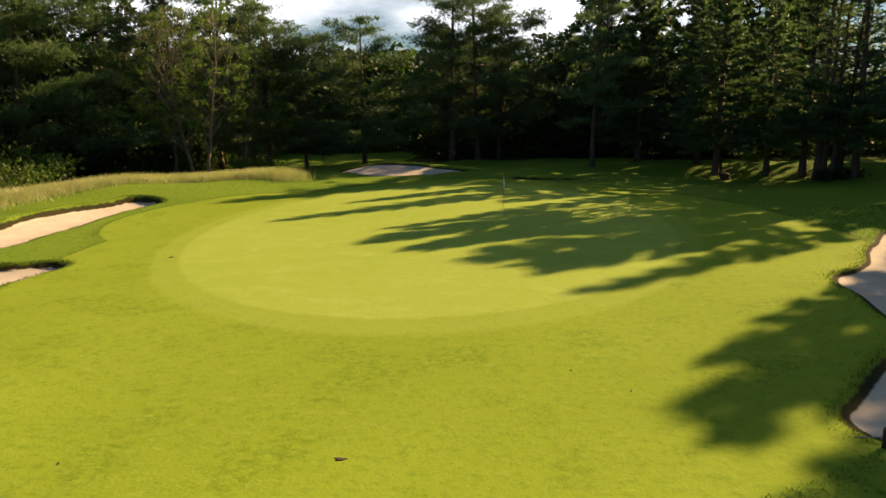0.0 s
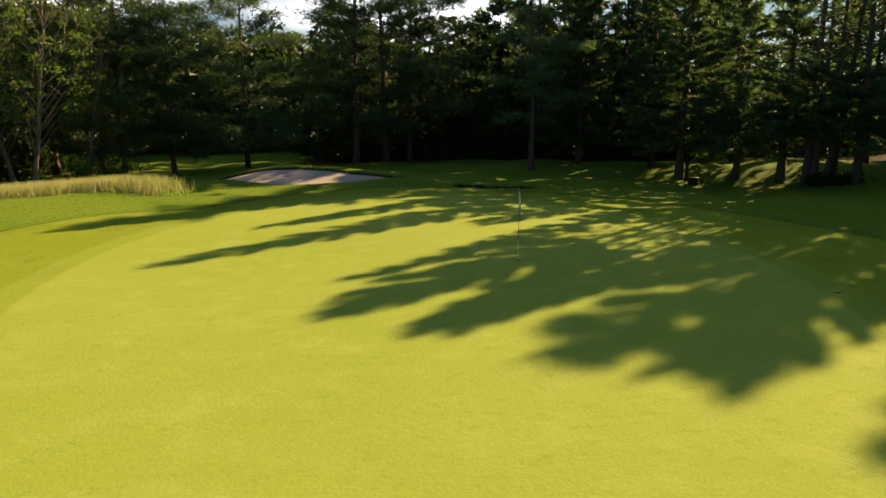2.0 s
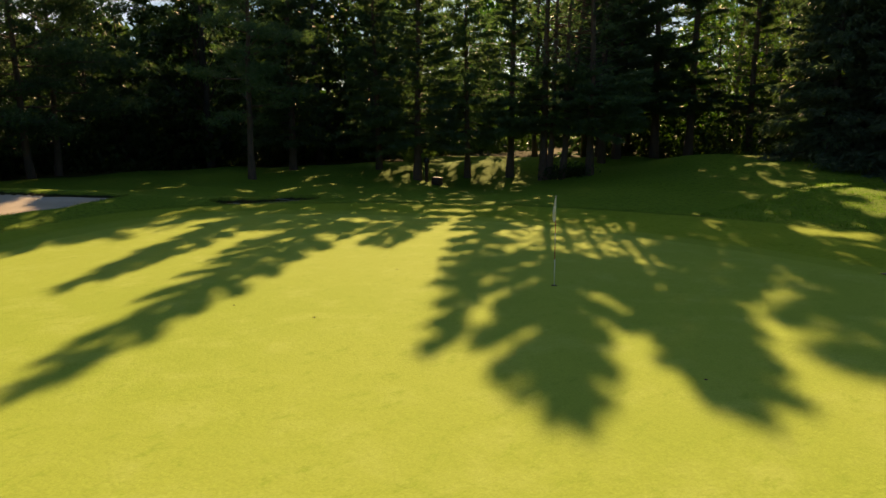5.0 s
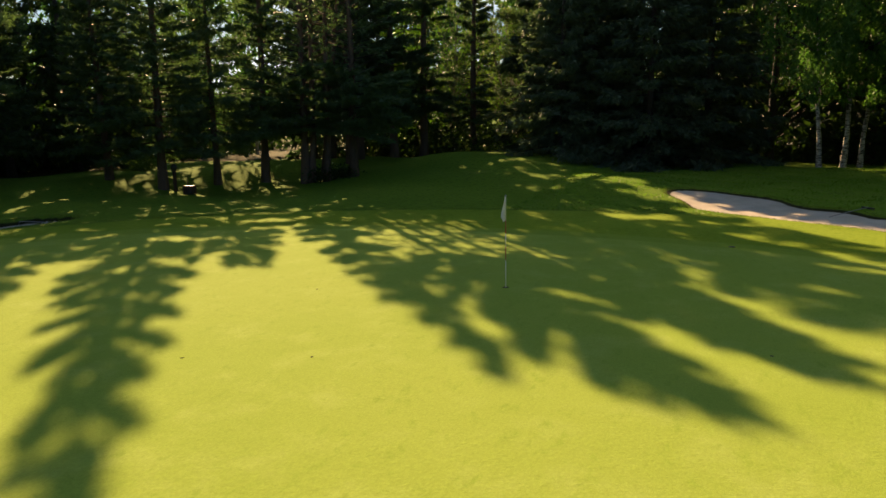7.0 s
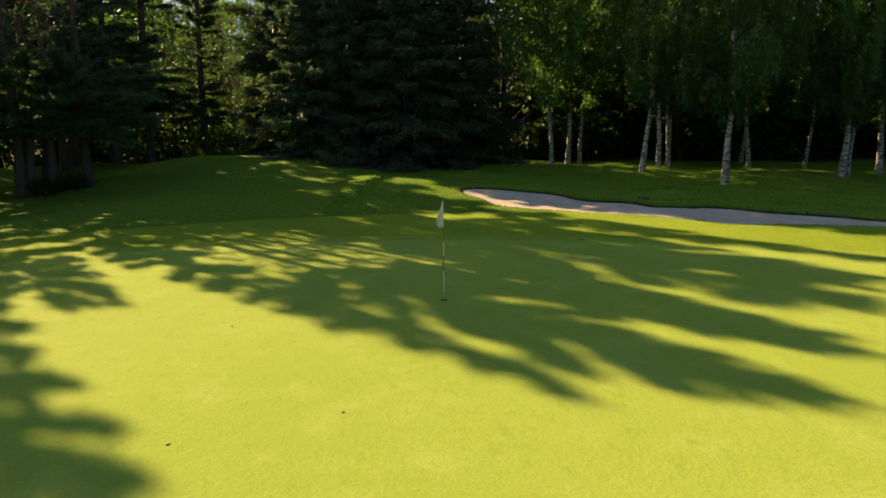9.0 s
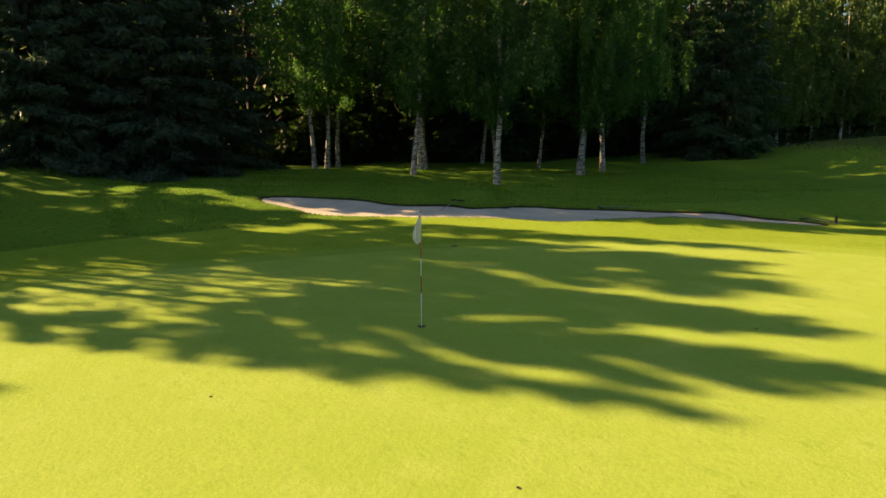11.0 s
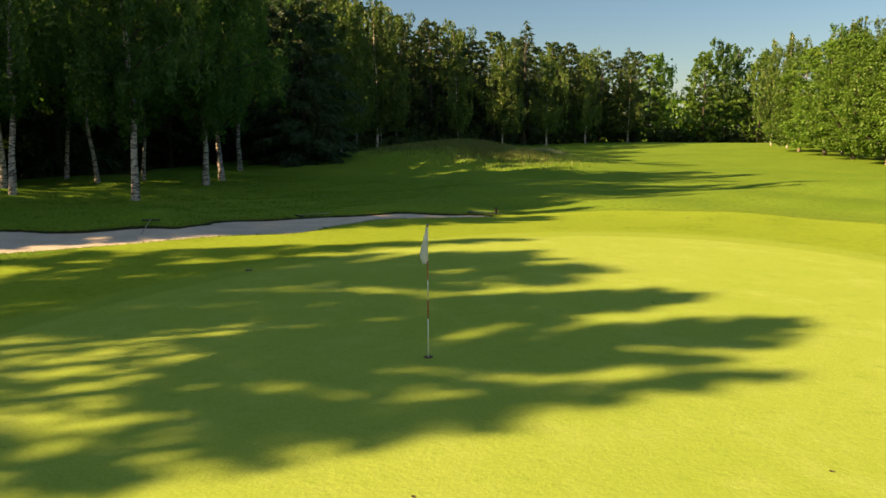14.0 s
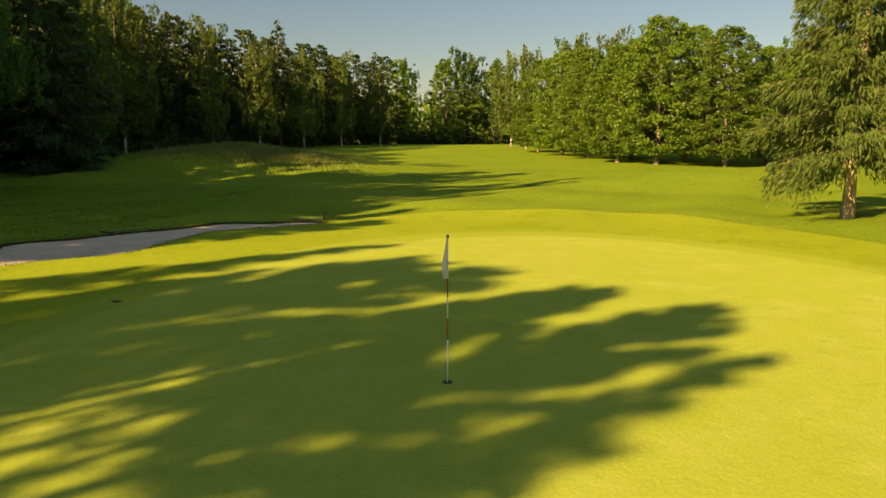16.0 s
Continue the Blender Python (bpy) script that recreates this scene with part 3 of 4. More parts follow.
def shrub(seed, w=1.6, h=1.6, leaves=900, label="", leaf_material=None, size=0.16):
    rng = np.random.default_rng(seed)
    bush = thing("shrub", label or "leafy green shrub at the wood's edge", "shrub", "shrubs")
    stems, crown = Build(seed), Build(seed + 1)
    ends = []
    for i in range(12):
        a = rng.uniform(0, 6.28)
        path = bent(rng, (0.1 * math.cos(a), 0.1 * math.sin(a), -0.05), (math.cos(a) * 0.6, math.sin(a) * 0.6, 1), h * rng.uniform(0.6, 1.0), 5, 0.15)
        path[:, :2] *= w / 1.6
        stems.tube(path, np.linspace(0.025, 0.006, 5), 3)
        ends.append(path)
    pick = rng.integers(0, 12, leaves)
    at = np.array([on_path(ends[i], np.array([k]))[0] for i, k in zip(pick, rng.uniform(0.25, 1.05, leaves))])
    crown.leaves(at + rng.normal(size=(leaves, 3)) * (0.24 * w / 1.6, 0.24 * w / 1.6, 0.2), (0, 0, 0.3), size, 0.6, 0.8)
    part("stems", stems.mesh("stems", DARK_BARK), bush)
    part("foliage", crown.mesh("foliage", leaf_material or BROAD_LEAF), bush)
    return bush


def put(tree, x, y, turn=0.0, scale=1.0, sink=0.05):
    tree.matrix_basis = pose(x, y, float(height(x, y)) - sink, 0, 0, turn) @ Matrix.Diagonal((scale, scale, scale, 1))
    return tree


def again(tree, x, y, turn=0.0, scale=1.0, sink=0.05, label=""):
    ob = copy_thing(tree, pose(x, y, float(height(x, y)) - sink, 0, 0, turn))
    ob.scale = (scale, scale, scale)
    return tagged(ob, label)


# ---------------------------------------------------------------- trees round the green
PI = math.pi
big_pine = put(pine(11, 17.5, 0.16, 4.8, 8500, size=0.34, spray=5), -5.0, 41.2, 20, 1.1)
again(big_pine, -2.3, 42.4, 160, 1.05)
low_pine = put(pine(21, 13.6, 0.14, 5.0, 8500, "rounded pine with level dark needle pads", size=0.35, spray=5), -14.0, 40.9, 0, 1.06)
again(low_pine, -0.2, 44.5, 130, 1.15)
again(low_pine, -21.4, 32.5, 210, 1.0)
again(low_pine, -23.5, 34.5, 80, 1.12)
put(pine(31, 14.7, 0.26, 3.1, 5500, "slender pine with thin crown and long bare stem", size=0.28), 8.1, 31.8, 45)
dark_pine = put(spruce(41, 18.0, 3.3, 0.12, 10500, "dense dark conifer behind the green", PINE_LEAF, 0.38, 0.2, 0.05, 0.10, 7.0, PINE_BARK, "pine_tree", 0.02), 17.2, 26.2, 0)
again(dark_pine, 16.7, 29.8, 140, 0.86)
again(dark_pine, 12.6, 34.5, 250, 1.0)
again(low_pine, -18.4, 34.4, 30, 0.82, label="dark drooping conifer at the ride")
clump_pine = put(spruce(51, 17.6, 3.9, 0.16, 15000, "tall pine in a close clump, ivy at its foot", PINE_LEAF, 0.36, 0.1, -0.05, 0.11, 7.5, PINE_BARK, "pine_tree", 0.02, 0.7, 0.4, (0.36, 0.68, 0.04), 0.62), 22.3, 19.7, 10)
again(clump_pine, 23.6, 17.0, 230, 0.93)
put(pine(67, 14.5, 0.55, 2.0, 450, "cluster of leaning bare pine stems from one foot", 3, None, 0.3, 0.3, 0.075, 5, 0.07), 22.9, 19.0, 130)
side_pine = put(spruce(53, 16.6, 4.2, 0.18, 10500, "tall full-crowned pine beside the clump", PINE_LEAF, 0.44, 0.15, 0.0, 0.11, 6.0, PINE_BARK, "pine_tree", 0.02, 0.7, 0.3, (0.0, 0.0, 1.0), 0.7), 33.0, 21.7, 290, 1.25)
put(spruce(59, 13.2, 3.0, 0.2, 7000, "shorter pine with low hanging pale needle sprays", PINE_LEAF, 0.36, 0.5, 0.2, 0.10, 6.0, PINE_BARK, "pine_tree", 0.02, 0.6, 0.0, (0.0, 0.0, 1.0), 0.6), 20.8, 25.2, 0)
again(clump_pine, 35.5, 20.0, 60, 1.20)
open_pine = put(spruce(57, 17.6, 2.0, 0.16, 5000, "tall slender pine with a pointed crown and hanging lower sprays", PINE_LEAF, 0.36, 0.2, 0.0, 0.11, 5.0, PINE_BARK, "pine_tree", 0.02, 0.7, 0.0, (0.30, 0.48, 0.15)), 22.6, 22.9, 40)
again(open_pine, 37.8, 18.5, 40, 1.25)
for x, y, turn, k in ((40.5, 30.5, 140, 1.1), (41.0, 26.2, 250, 1.05)):
    again(side_pine, x, y, turn, k)
again(side_pine, 38.0, 27.0, 200, 1.05)
again(open_pine, 30.5, 21.2, 110, 1.0)
again(open_pine, 41.5, 15.6, 70, 1.15)
put(pine(55, 15.9, 0.42, 3.2, 4500, "pine with a long bare stem and high crown", size=0.30, cone=0.6, lean=0.05), 43.0, 10.3, 90, 1.1)
again(big_pine, 42.5, 4.6, 200, 1.1)
again(big_pine, -38.5, 22.5, 300, 1.05)
again(low_pine, -37.4, 25.8, 40, 1.38)
again(big_pine, -35.3, 29.5, 250, 1.1)
again(big_pine, -30.5, 33.0, 80, 1.12)

fir = put(spruce(61, 18.9, 4.6, 0.02, 9500, "dense dark fir with foliage to the ground", None, 0.48, 0.5, 0.2, 0.13, 7.0), 33.4, 4.2, 0, 0.94)
again(fir, 31.8, 6.0, 150, 0.85)
again(fir, 36.0, 7.6, 60, 1.03)
again(fir, 32.2, 0.4, 90, 0.96)
again(fir, 34.0, -3.0, 200, 0.98)
again(fir, 37.5, 1.5, 280, 1.1)
again(fir, 38.6, 4.6, 330, 1.0)
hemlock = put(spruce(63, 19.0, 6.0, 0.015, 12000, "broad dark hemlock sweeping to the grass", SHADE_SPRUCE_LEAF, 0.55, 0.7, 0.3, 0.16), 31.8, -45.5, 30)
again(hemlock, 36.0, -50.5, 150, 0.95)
put(spruce(71, 16.5, 4.5, 0.16, 29000, "sunlit old spruce with hanging golden-green boughs", SUNLIT_SPRUCE_LEAF, 0.29, 1.2, 0.14, 0.085, 8.0, SUNLIT_BARK), -17.6, -22.4, 0)

weeper = put(birch(81, 16.5, 0.16, 3.3, 36000, "white birch with long weeping curtains of leaves", 0.04, None, 0.17, 0.14), 22.8, -16.7, 0, 1.2)
again(weeper, 25.5, -24.9, 80, 1.2)
again(weeper, 26.9, -28.2, 200, 1.15)
again(weeper, 33.0, -38.0, 300, 1.25)
slim_birch = put(birch(91, 16.0, 0.22, 2.6, 13000, "slim white birch stem at the wood's edge", 0.06, None, 0.20, 0.22), 33.2, -9.5, 0)
for x, y, turn, s in ((35.0, -11.0, 60, 1.15), (35.6, -12.0, 200, 1.05), (27.4, -13.7, 140, 1.1), (31.2, -16.1, 20, 1.1), (33.2, -17.6, 260, 1.0),
                      (31.4, -22.3, 310, 0.95), (31.9, -26.4, 100, 0.9), (25.8, -25.5, 180, 0.85), (34.5, -18.0, 40, 1.0), (36.0, -24.0, 90, 1.0)):
    again(slim_birch, x, y, turn, s)

leaning = put(broadleaf(101, 14.0, 0.30, 3.4, 3000, "leaning deciduous tree with bare pale limbs and thin foliage", YOUNG_LEAF, GREY_BARK, 0.2, 84, "deciduous_tree", 0.8, 0.16, 0.0045), -23.6, 23.4, 100)
again(leaning, -25.6, 25.4, 230, 0.95)
again(leaning, -28.0, 27.0, 330, 1.0)
again(leaning, -22.6, 28.5, 60, 0.8)
pale_bush = put(shrub(111, 2.4, 2.2, 2800, "pale green shrub in the sun", YOUNG_LEAF, 0.18), -21.6, 27.6)
again(pale_bush, -34.0, 15.5, 100, 1.5)
again(pale_bush, -36.5, 18.0, 200, 1.8)
again(pale_bush, -32.5, 12.0, 20, 1.2)
dark_bush = put(shrub(121, 2.2, 1.1, 900, "dark ivy and brush round the pine stems", SHADE_DARK_LEAF, 0.18), 22.7, 18.7)
again(dark_bush, 23.5, 17.6, 90, 0.9)
for i, (x, y, s) in enumerate(((40.5, 14.5, 0.75), (41.5, 12.0, 0.6), (41.0, 9.5, 0.7), (40.8, 17.0, 0.6), (22.5, 33.0, 0.6))):
    again(pale_bush, x, y, i * 70, s, label="low pale shrub behind the mound")
for i, (x, y, s) in enumerate(((47.0, 9.6, 1.5), (49.5, 12.6, 1.9), (52.0, 10.2, 2.2), (46.5, 12.0, 1.2), (50.0, 5.5, 2.2))):
    again(pale_bush, x, y, i * 70, s, label="tall pale shrub glowing in back light")

# sunlit broad-leaved row along the far fairway
round_tree = put(broadleaf(131, 15.0, 0.085, 6.0, 28000, "full round green tree lit by low sun", BROAD_LEAF, GREY_BARK, 0.29, 300), -22.2, -70.5, 0, 1.06)
for i, (x, y, s) in enumerate(((-19.4, -77.5, 0.92), (-17.4, -86.5, 0.95), (-28.5, -67.0, 0.95), (-15.5, -97.0, 0.98), (-13.4, -110.0, 1.0), (-27.5, -78.0, 1.05), (-23.5, -88.0, 1.05), (-34.0, -70.0, 0.85))):
    again(round_tree, x, y, 47 * i + 30, s)
tall_birch = put(birch(141, 19.5, 0.12, 4.0, 9000, "tall birch catching the sun in its crown", 0.03, TOP_LEAF, 0.38), 37.5, -60.0)
for i, (x, y, s) in enumerate(((41.0, -68.0, 1.02), (40.5, -77.0, 1.0), (43.0, -88.0, 1.05), (35.5, -57.0, 0.9), (39.5, -64.0, 0.95), (-21.5, -93.0, 0.9), (-18.5, -105.0, 0.95), (-12.5, -122.0, 0.95), (36.5, -97.0, 1.0), (32.5, -108.0, 0.95), (28.0, -121.0, 0.9), (23.5, -135.0, 0.95), (17.5, -152.0, 0.9), (-10.5, -133.0, 0.95), (41.0, -72.0, 1.05), (42.5, -82.0, 0.95))):
    again(tall_birch, x, y, 61 * i, s)


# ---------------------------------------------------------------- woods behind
# spruces and broadleaf here carry the wood's shade in their leaf colour
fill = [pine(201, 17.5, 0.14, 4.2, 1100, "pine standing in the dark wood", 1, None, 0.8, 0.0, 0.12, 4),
        spruce(211, 18.0, 4.0, 0.03, 1000, "spruce standing in the wood, needles darkened for shade", SHADE_SPRUCE_LEAF, 0.8, 0.5, 0.25, 0.14, 3.0),
        broadleaf(221, 16.5, 0.05, 4.8, 4000, "broad-leaved tree in the wood, leaves darkened for shade", SHADE_DARK_LEAF, DARK_BARK, 0.5, 110),
        spruce(231, 16.0, 3.4, 0.04, 1000, "narrow spruce in the wood, needles darkened for shade", SHADE_SPRUCE_LEAF, 0.8, 0.5, 0.25, 0.14, 3.0)]
light_fill = [broadleaf(241, 17.0, 0.04, 4.8, 5200, "broad-leaved tree at the sunny wood edge", BROAD_LEAF, DARK_BARK, 0.50, 150),
              birch(251, 18.0, 0.12, 3.8, 4800, "birch in the far tree line", 0.04, BIRCH_LEAF, 0.5)]
used = set()
wood_rng = np.random.default_rng(5)


def stand(kinds, x, y, s):
    k = int(wood_rng.integers(0, len(kinds)))
    t = kinds[k]
    turn = wood_rng.uniform(0, 360)
    if t.name not in used:
        used.add(t.name)
        put(t, x, y, turn, s)
    else:
        again(t, x, y, turn, s)


def wood(kinds, x0, x1, y0, y1, gap, low=0.85, high=1.1, keep=lambda x, y: True):
    for cx in np.arange(x0, x1, gap):
        for cy in np.arange(y0, y1, gap):
            x, y = cx + wood_rng.uniform(0, gap * 0.8), cy + wood_rng.uniform(0, gap * 0.8)
            if keep(x, y):
                stand(kinds, x, y, wood_rng.uniform(low, high))


def not_ride(x, y):
    """The grass ride that opens between the pines."""
    return abs(x - (0.45 - 0.262 * (y + 33))) > 6.5 or y > 60


wood(fill, -10, 9, 46, 64, 6.0, 0.8, 0.95, not_ride)
wood(fill, 9, 28, 40, 58, 6.0, 1.05, 1.25)
wood([fill[0], light_fill[1], fill[3]], 29, 52, 30, 56, 9.5, 0.9, 1.1)
wood(fill, -62, -27, 29, 60, 7.2, 0.95, 1.15, not_ride)
wood(fill, -60, -40, 8, 28, 7.5, 0.85, 1.05)
wood(fill, -50, 0, 84, 98, 9.0, 0.8, 1.0)
wood([fill[0], light_fill[0], light_fill[1]], 44, 56, 24, 32, 8.0, 0.9, 1.1)
for i, (x, y) in enumerate(((47.0, 13.4), (50.5, 9.2), (51.0, 15.0), (46.5, 19.5), (55.0, 12.4), (58.0, 9.6), (59.0, 15.5), (53.0, 19.0))):
    again(leaning, x, y, 80 * i, 1.05, label="thin deciduous tree glowing in back light")
wood([light_fill[1]], 84, 108, 12, 46, 9.5, 1.15, 1.35)
wood([light_fill[0], light_fill[1]], 58, 70, -6, 5, 7.5, 0.9, 1.1)
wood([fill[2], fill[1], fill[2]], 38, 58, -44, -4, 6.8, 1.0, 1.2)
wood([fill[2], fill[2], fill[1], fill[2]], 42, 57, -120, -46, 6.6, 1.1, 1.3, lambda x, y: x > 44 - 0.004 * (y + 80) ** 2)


def wood_edge(y):
    """The far tree line slants towards the end of the fairway."""
    return 38 + 0.33 * (y + 89)


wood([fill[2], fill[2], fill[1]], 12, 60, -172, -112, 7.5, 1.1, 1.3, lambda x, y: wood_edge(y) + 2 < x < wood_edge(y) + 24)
wood(light_fill, -14, 14, -188, -172, 8.0, 1.2, 1.35)
wood(light_fill, -36, -16, -140, -104, 9.0, 0.95, 1.1, lambda x, y: x < -16 - (y + 140) * 0.12)
wood(light_fill, -54, -38, -92, -64, 9.0, 0.75, 0.95)


def undergrowth(name, label, seed, count, place, top, size, material):
    """Uncountable brush, one leaf mesh in drifts, added to darken gaps between trunks."""
    rng = np.random.default_rng(seed)
    b = Build(seed)
    x, y = place(rng, count)
    drift = np.array([noise.noise((a * 0.25, c * 0.25, 3.0)) for a, c in zip(x, y)])
    z = height(x, y) + rng.uniform(0, 1, count) ** 1.3 * top * np.clip(0.55 + 0.9 * drift, 0.12, 1.3)
    b.leaves(np.stack([x, y, z], 1), (0, 0, 0.4), size, 0.65, 0.9)
    return tagged(new(name, b.mesh(name, material)), label, "undergrowth", kind="stuff")


def box_of(x0, x1, y0, y1, keep=None):
    def place(rng, n):
        x, y = rng.uniform(x0, x1, n * 2), rng.uniform(y0, y1, n * 2)
        if keep:
            ok = keep(x, y)
            x, y = x[ok], y[ok]
        return x[:n], y[:n]

    def exact(rng, n):
        x, y = place(rng, n * 3)
        return np.resize(x, n), np.resize(y, n)
    return exact


undergrowth("undergrowth", "shade-coloured brush under the northern pines", 301, 57600, box_of(-34, 52, 45, 64, lambda x, y: (x > -9) | (y > 60)), 5.0, 0.34, SHADE_DARK_LEAF)
undergrowth("undergrowth", "shade-coloured brush under the western trees", 302, 43200, box_of(-60, -27.5, 27.5, 56, lambda x, y: np.abs(x - (0.45 - 0.262 * (y + 33))) > 6.0), 5.0, 0.34, SHADE_DARK_LEAF)
undergrowth("undergrowth", "shade-coloured brush under the eastern wood", 303, 62400, box_of(39, 58, -46, 30, lambda x, y: ~((y > 2) & (y < 13))), 5.5, 0.34, SHADE_DARK_LEAF)
undergrowth("undergrowth", "shade-coloured brush plugging a pale gap under the sunny north-eastern trees", 307, 6000, box_of(34, 66, 50, 68), 6.0, 0.9, SHADE_DARK_LEAF)
undergrowth("undergrowth", "shade-coloured brush along the far tree line", 304, 18000, box_of(43, 58, -125, -46), 6.5, 0.7, SHADE_DARK_LEAF)
undergrowth("undergrowth", "shade-coloured brush hiding the foot of the tall birch stems", 306, 9000, box_of(31, 46, -112, -56, lambda x, y: (x > wood_edge(np.minimum(y, -78.0)) - 1.5) & (x > 36)), 3.5, 0.6, SHADE_DARK_LEAF)
undergrowth("undergrowth", "shade-coloured brush closing the far end of the fairway", 305, 8000, box_of(-24, 16, -190, -174), 5.0, 0.9, SHADE_DARK_LEAF)


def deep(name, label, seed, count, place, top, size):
    """A wood's shaded depth as shade-coloured leaves, from the ground to the tree tops."""
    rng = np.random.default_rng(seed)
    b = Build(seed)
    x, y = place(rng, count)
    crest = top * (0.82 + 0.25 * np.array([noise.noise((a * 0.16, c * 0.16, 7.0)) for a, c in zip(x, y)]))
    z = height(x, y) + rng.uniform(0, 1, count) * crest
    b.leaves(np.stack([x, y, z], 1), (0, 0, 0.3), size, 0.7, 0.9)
    return tagged(new(name, b.mesh(name, SHADE_DARK_LEAF)), label, "woods", kind="stuff")


deep("deep_woods", "shade-coloured leaf mass filling the northern wood", 321, 18000, box_of(-40, 32, 64, 76), 16.0, 1.2)
deep("deep_woods", "shade-coloured leaf mass filling the western wood", 322, 14000, box_of(-76, -36, 50, 66, lambda x, y: np.abs(x - (0.45 - 0.262 * (y + 33))) > 6.0), 16.0, 1.2)
deep("deep_woods", "shade-coloured leaf mass behind the western pines", 323, 8000, box_of(-74, -60, 4, 50), 15.0, 1.2)
deep("deep_woods", "shade-coloured leaf mass filling the eastern wood", 324, 14000, box_of(60, 72, -48, 2), 17.0, 1.2)
# extra leaf mass added to keep sun off the fairway mound
deep("deep_woods", "shade-coloured leaf mass added behind the birches to block sun", 329, 7000, box_of(41, 58, -52, -16), 20.5, 1.2)
deep("deep_woods", "shade-coloured leaf mass filling the far tree line", 325, 24000, box_of(47, 62, -128, -46), 17.5, 1.2)
deep("deep_woods", "shade-coloured leaf mass at the fairway end", 328, 12000, box_of(12, 60, -172, -112, lambda x, y: x > wood_edge(y) + 5), 17.0, 1.2)
# leaf masses added to cut sky light from west and south-west
deep("deep_woods", "unseen woodland added to block the low western sky", 326, 12000, box_of(-76, -56, -70, 6), 17.0, 1.6)
deep("deep_woods", "woodland added to block the low south-western sky", 327, 7000, box_of(-70, -44, -120, -70), 17.0, 1.6)


def far_woods():
    """A distant ring of woodland on every side."""
    rng = np.random.default_rng(77)
    b = Build(77)
    n = 46000
    a = rng.uniform(0, 2 * PI, n)
    r = rng.uniform(185, 240, n)
    x, y = r * np.cos(a), r * np.sin(a) - 30
    top = 13 + 5 * np.array([noise.noise((c * 9.0, 1.0, 2.0)) for c in a]) + 3 * np.array([noise.noise((c * 47.0, 5.0, 2.0)) for c in a])
    z = height(x, y) + rng.uniform(0, 1, n) * top
    b.leaves(np.stack([x, y, z], 1), (0, 0, 0.3), 2.4, 0.7, 0.9)
    return tagged(new("far_woods", b.mesh("far_woods", BROAD_LEAF)), "distant belt of mixed woodland", "woods", kind="stuff")


far_woods()


# ---------------------------------------------------------------- long grass
def blades(name, label, seed, count, place, tall, width, material, lean=0.35):
    rng = np.random.default_rng(seed)
    x, y = place(rng, count)
    n = len(x)
    z = height(x, y) - 0.02
    a = rng.uniform(0, 2 * PI, n)
    h = tall * rng.uniform(0.5, 1.15, n)
    w = width * rng.uniform(0.6, 1.3, n)
    foot = np.stack([x, y, z], 1)
    side = np.stack([np.cos(a), np.sin(a), 0 * a], 1) * w[:, None]
    tip = foot + np.stack([rng.normal(size=n) * lean * h, rng.normal(size=n) * lean * h, h], 1)
    verts = np.stack([foot - side, foot + side, tip], 1).reshape(-1, 3)
    faces = np.arange(3 * n).reshape(n, 3)
    return tagged(new(name, mesh_of(name, verts, faces, material)), label, "grass", kind="stuff")


def along(beads, wide):
    def place(rng, n):
        p = np.array(beads, float)
        q = on_path(p, rng.uniform(0, 1, n))
        return q[:, 0] + rng.normal(size=n) * wide, q[:, 1] + rng.normal(size=n) * wide
    return place


blades("tall_grass", "band of tall dry straw-coloured grass on the mound", 401, 40000,
       along(((-15.6, 18.9), (-18.8, 19.3), (-22.8, 17.2), (-26.4, 13.6), (-29.0, 8.0), (-31.0, 1.0)), 0.8), 0.75, 0.016, HAY)
blades("tall_grass", "half-dry long grass covering the fairway mound", 402, 16000,
       along(((13.0, -52.0), (19.0, -55.0), (26.0, -55.0)), 2.6), 0.32, 0.03, FAR_HAY)
blades("tall_grass", "strip of pale dry grass on the mound's crest", 403, 9000, along(((17.0, -78.0), (21.5, -86.0)), 1.0), 0.8, 0.04, HAY)


def lip_place(rng, n):
    x, y = rng.uniform(-26, 22, n * 40), rng.uniform(-24, 31, n * 40)
    d = sand_distance(x, y)
    ok = (d > -0.06) & (d < rng.exponential(0.11, len(x)))
    return x[ok][:n], y[ok][:n]


blades("lip_grass", "shaggy grass edging along the bunker lips", 405, 30000, lip_place, 0.085, 0.012, BLADE, 0.6)


def cut_line(rng, n):
    x, y = rng.uniform(-20, 16, n * 30), rng.uniform(-27, 22, n * 30)
    d = apron_distance(x, y)
    ok = (d > 0) & (d < rng.exponential(0.25, len(x))) & (sand_distance(x, y) > 0.1)
    return x[ok][:n], y[ok][:n]


blades("rough_edge", "longer rough grass standing along the cut line", 407, 26000, cut_line, 0.07, 0.012, BLADE, 0.6)


def rough_ground(rng, n):
    x, y = rng.uniform(12, 32, n * 4), rng.uniform(-34, 4, n * 4)
    clump = np.sin(1.7 * x + 0.6 * y) * np.sin(1.3 * y - 0.8 * x) + 0.6 * np.sin(3.9 * x - 2.1 * y)
    ok = (clump > rng.uniform(-1.2, 1.2, len(x))) & (sand_distance(x, y) > 0.1) & (apron_distance(x, y) > 0.3)
    return x[ok][:n], y[ok][:n]


blades("rough_tufts", "uneven tufts of unmown rough before the birches", 409, 60000, rough_ground, 0.10, 0.018, TUFT, 0.7)


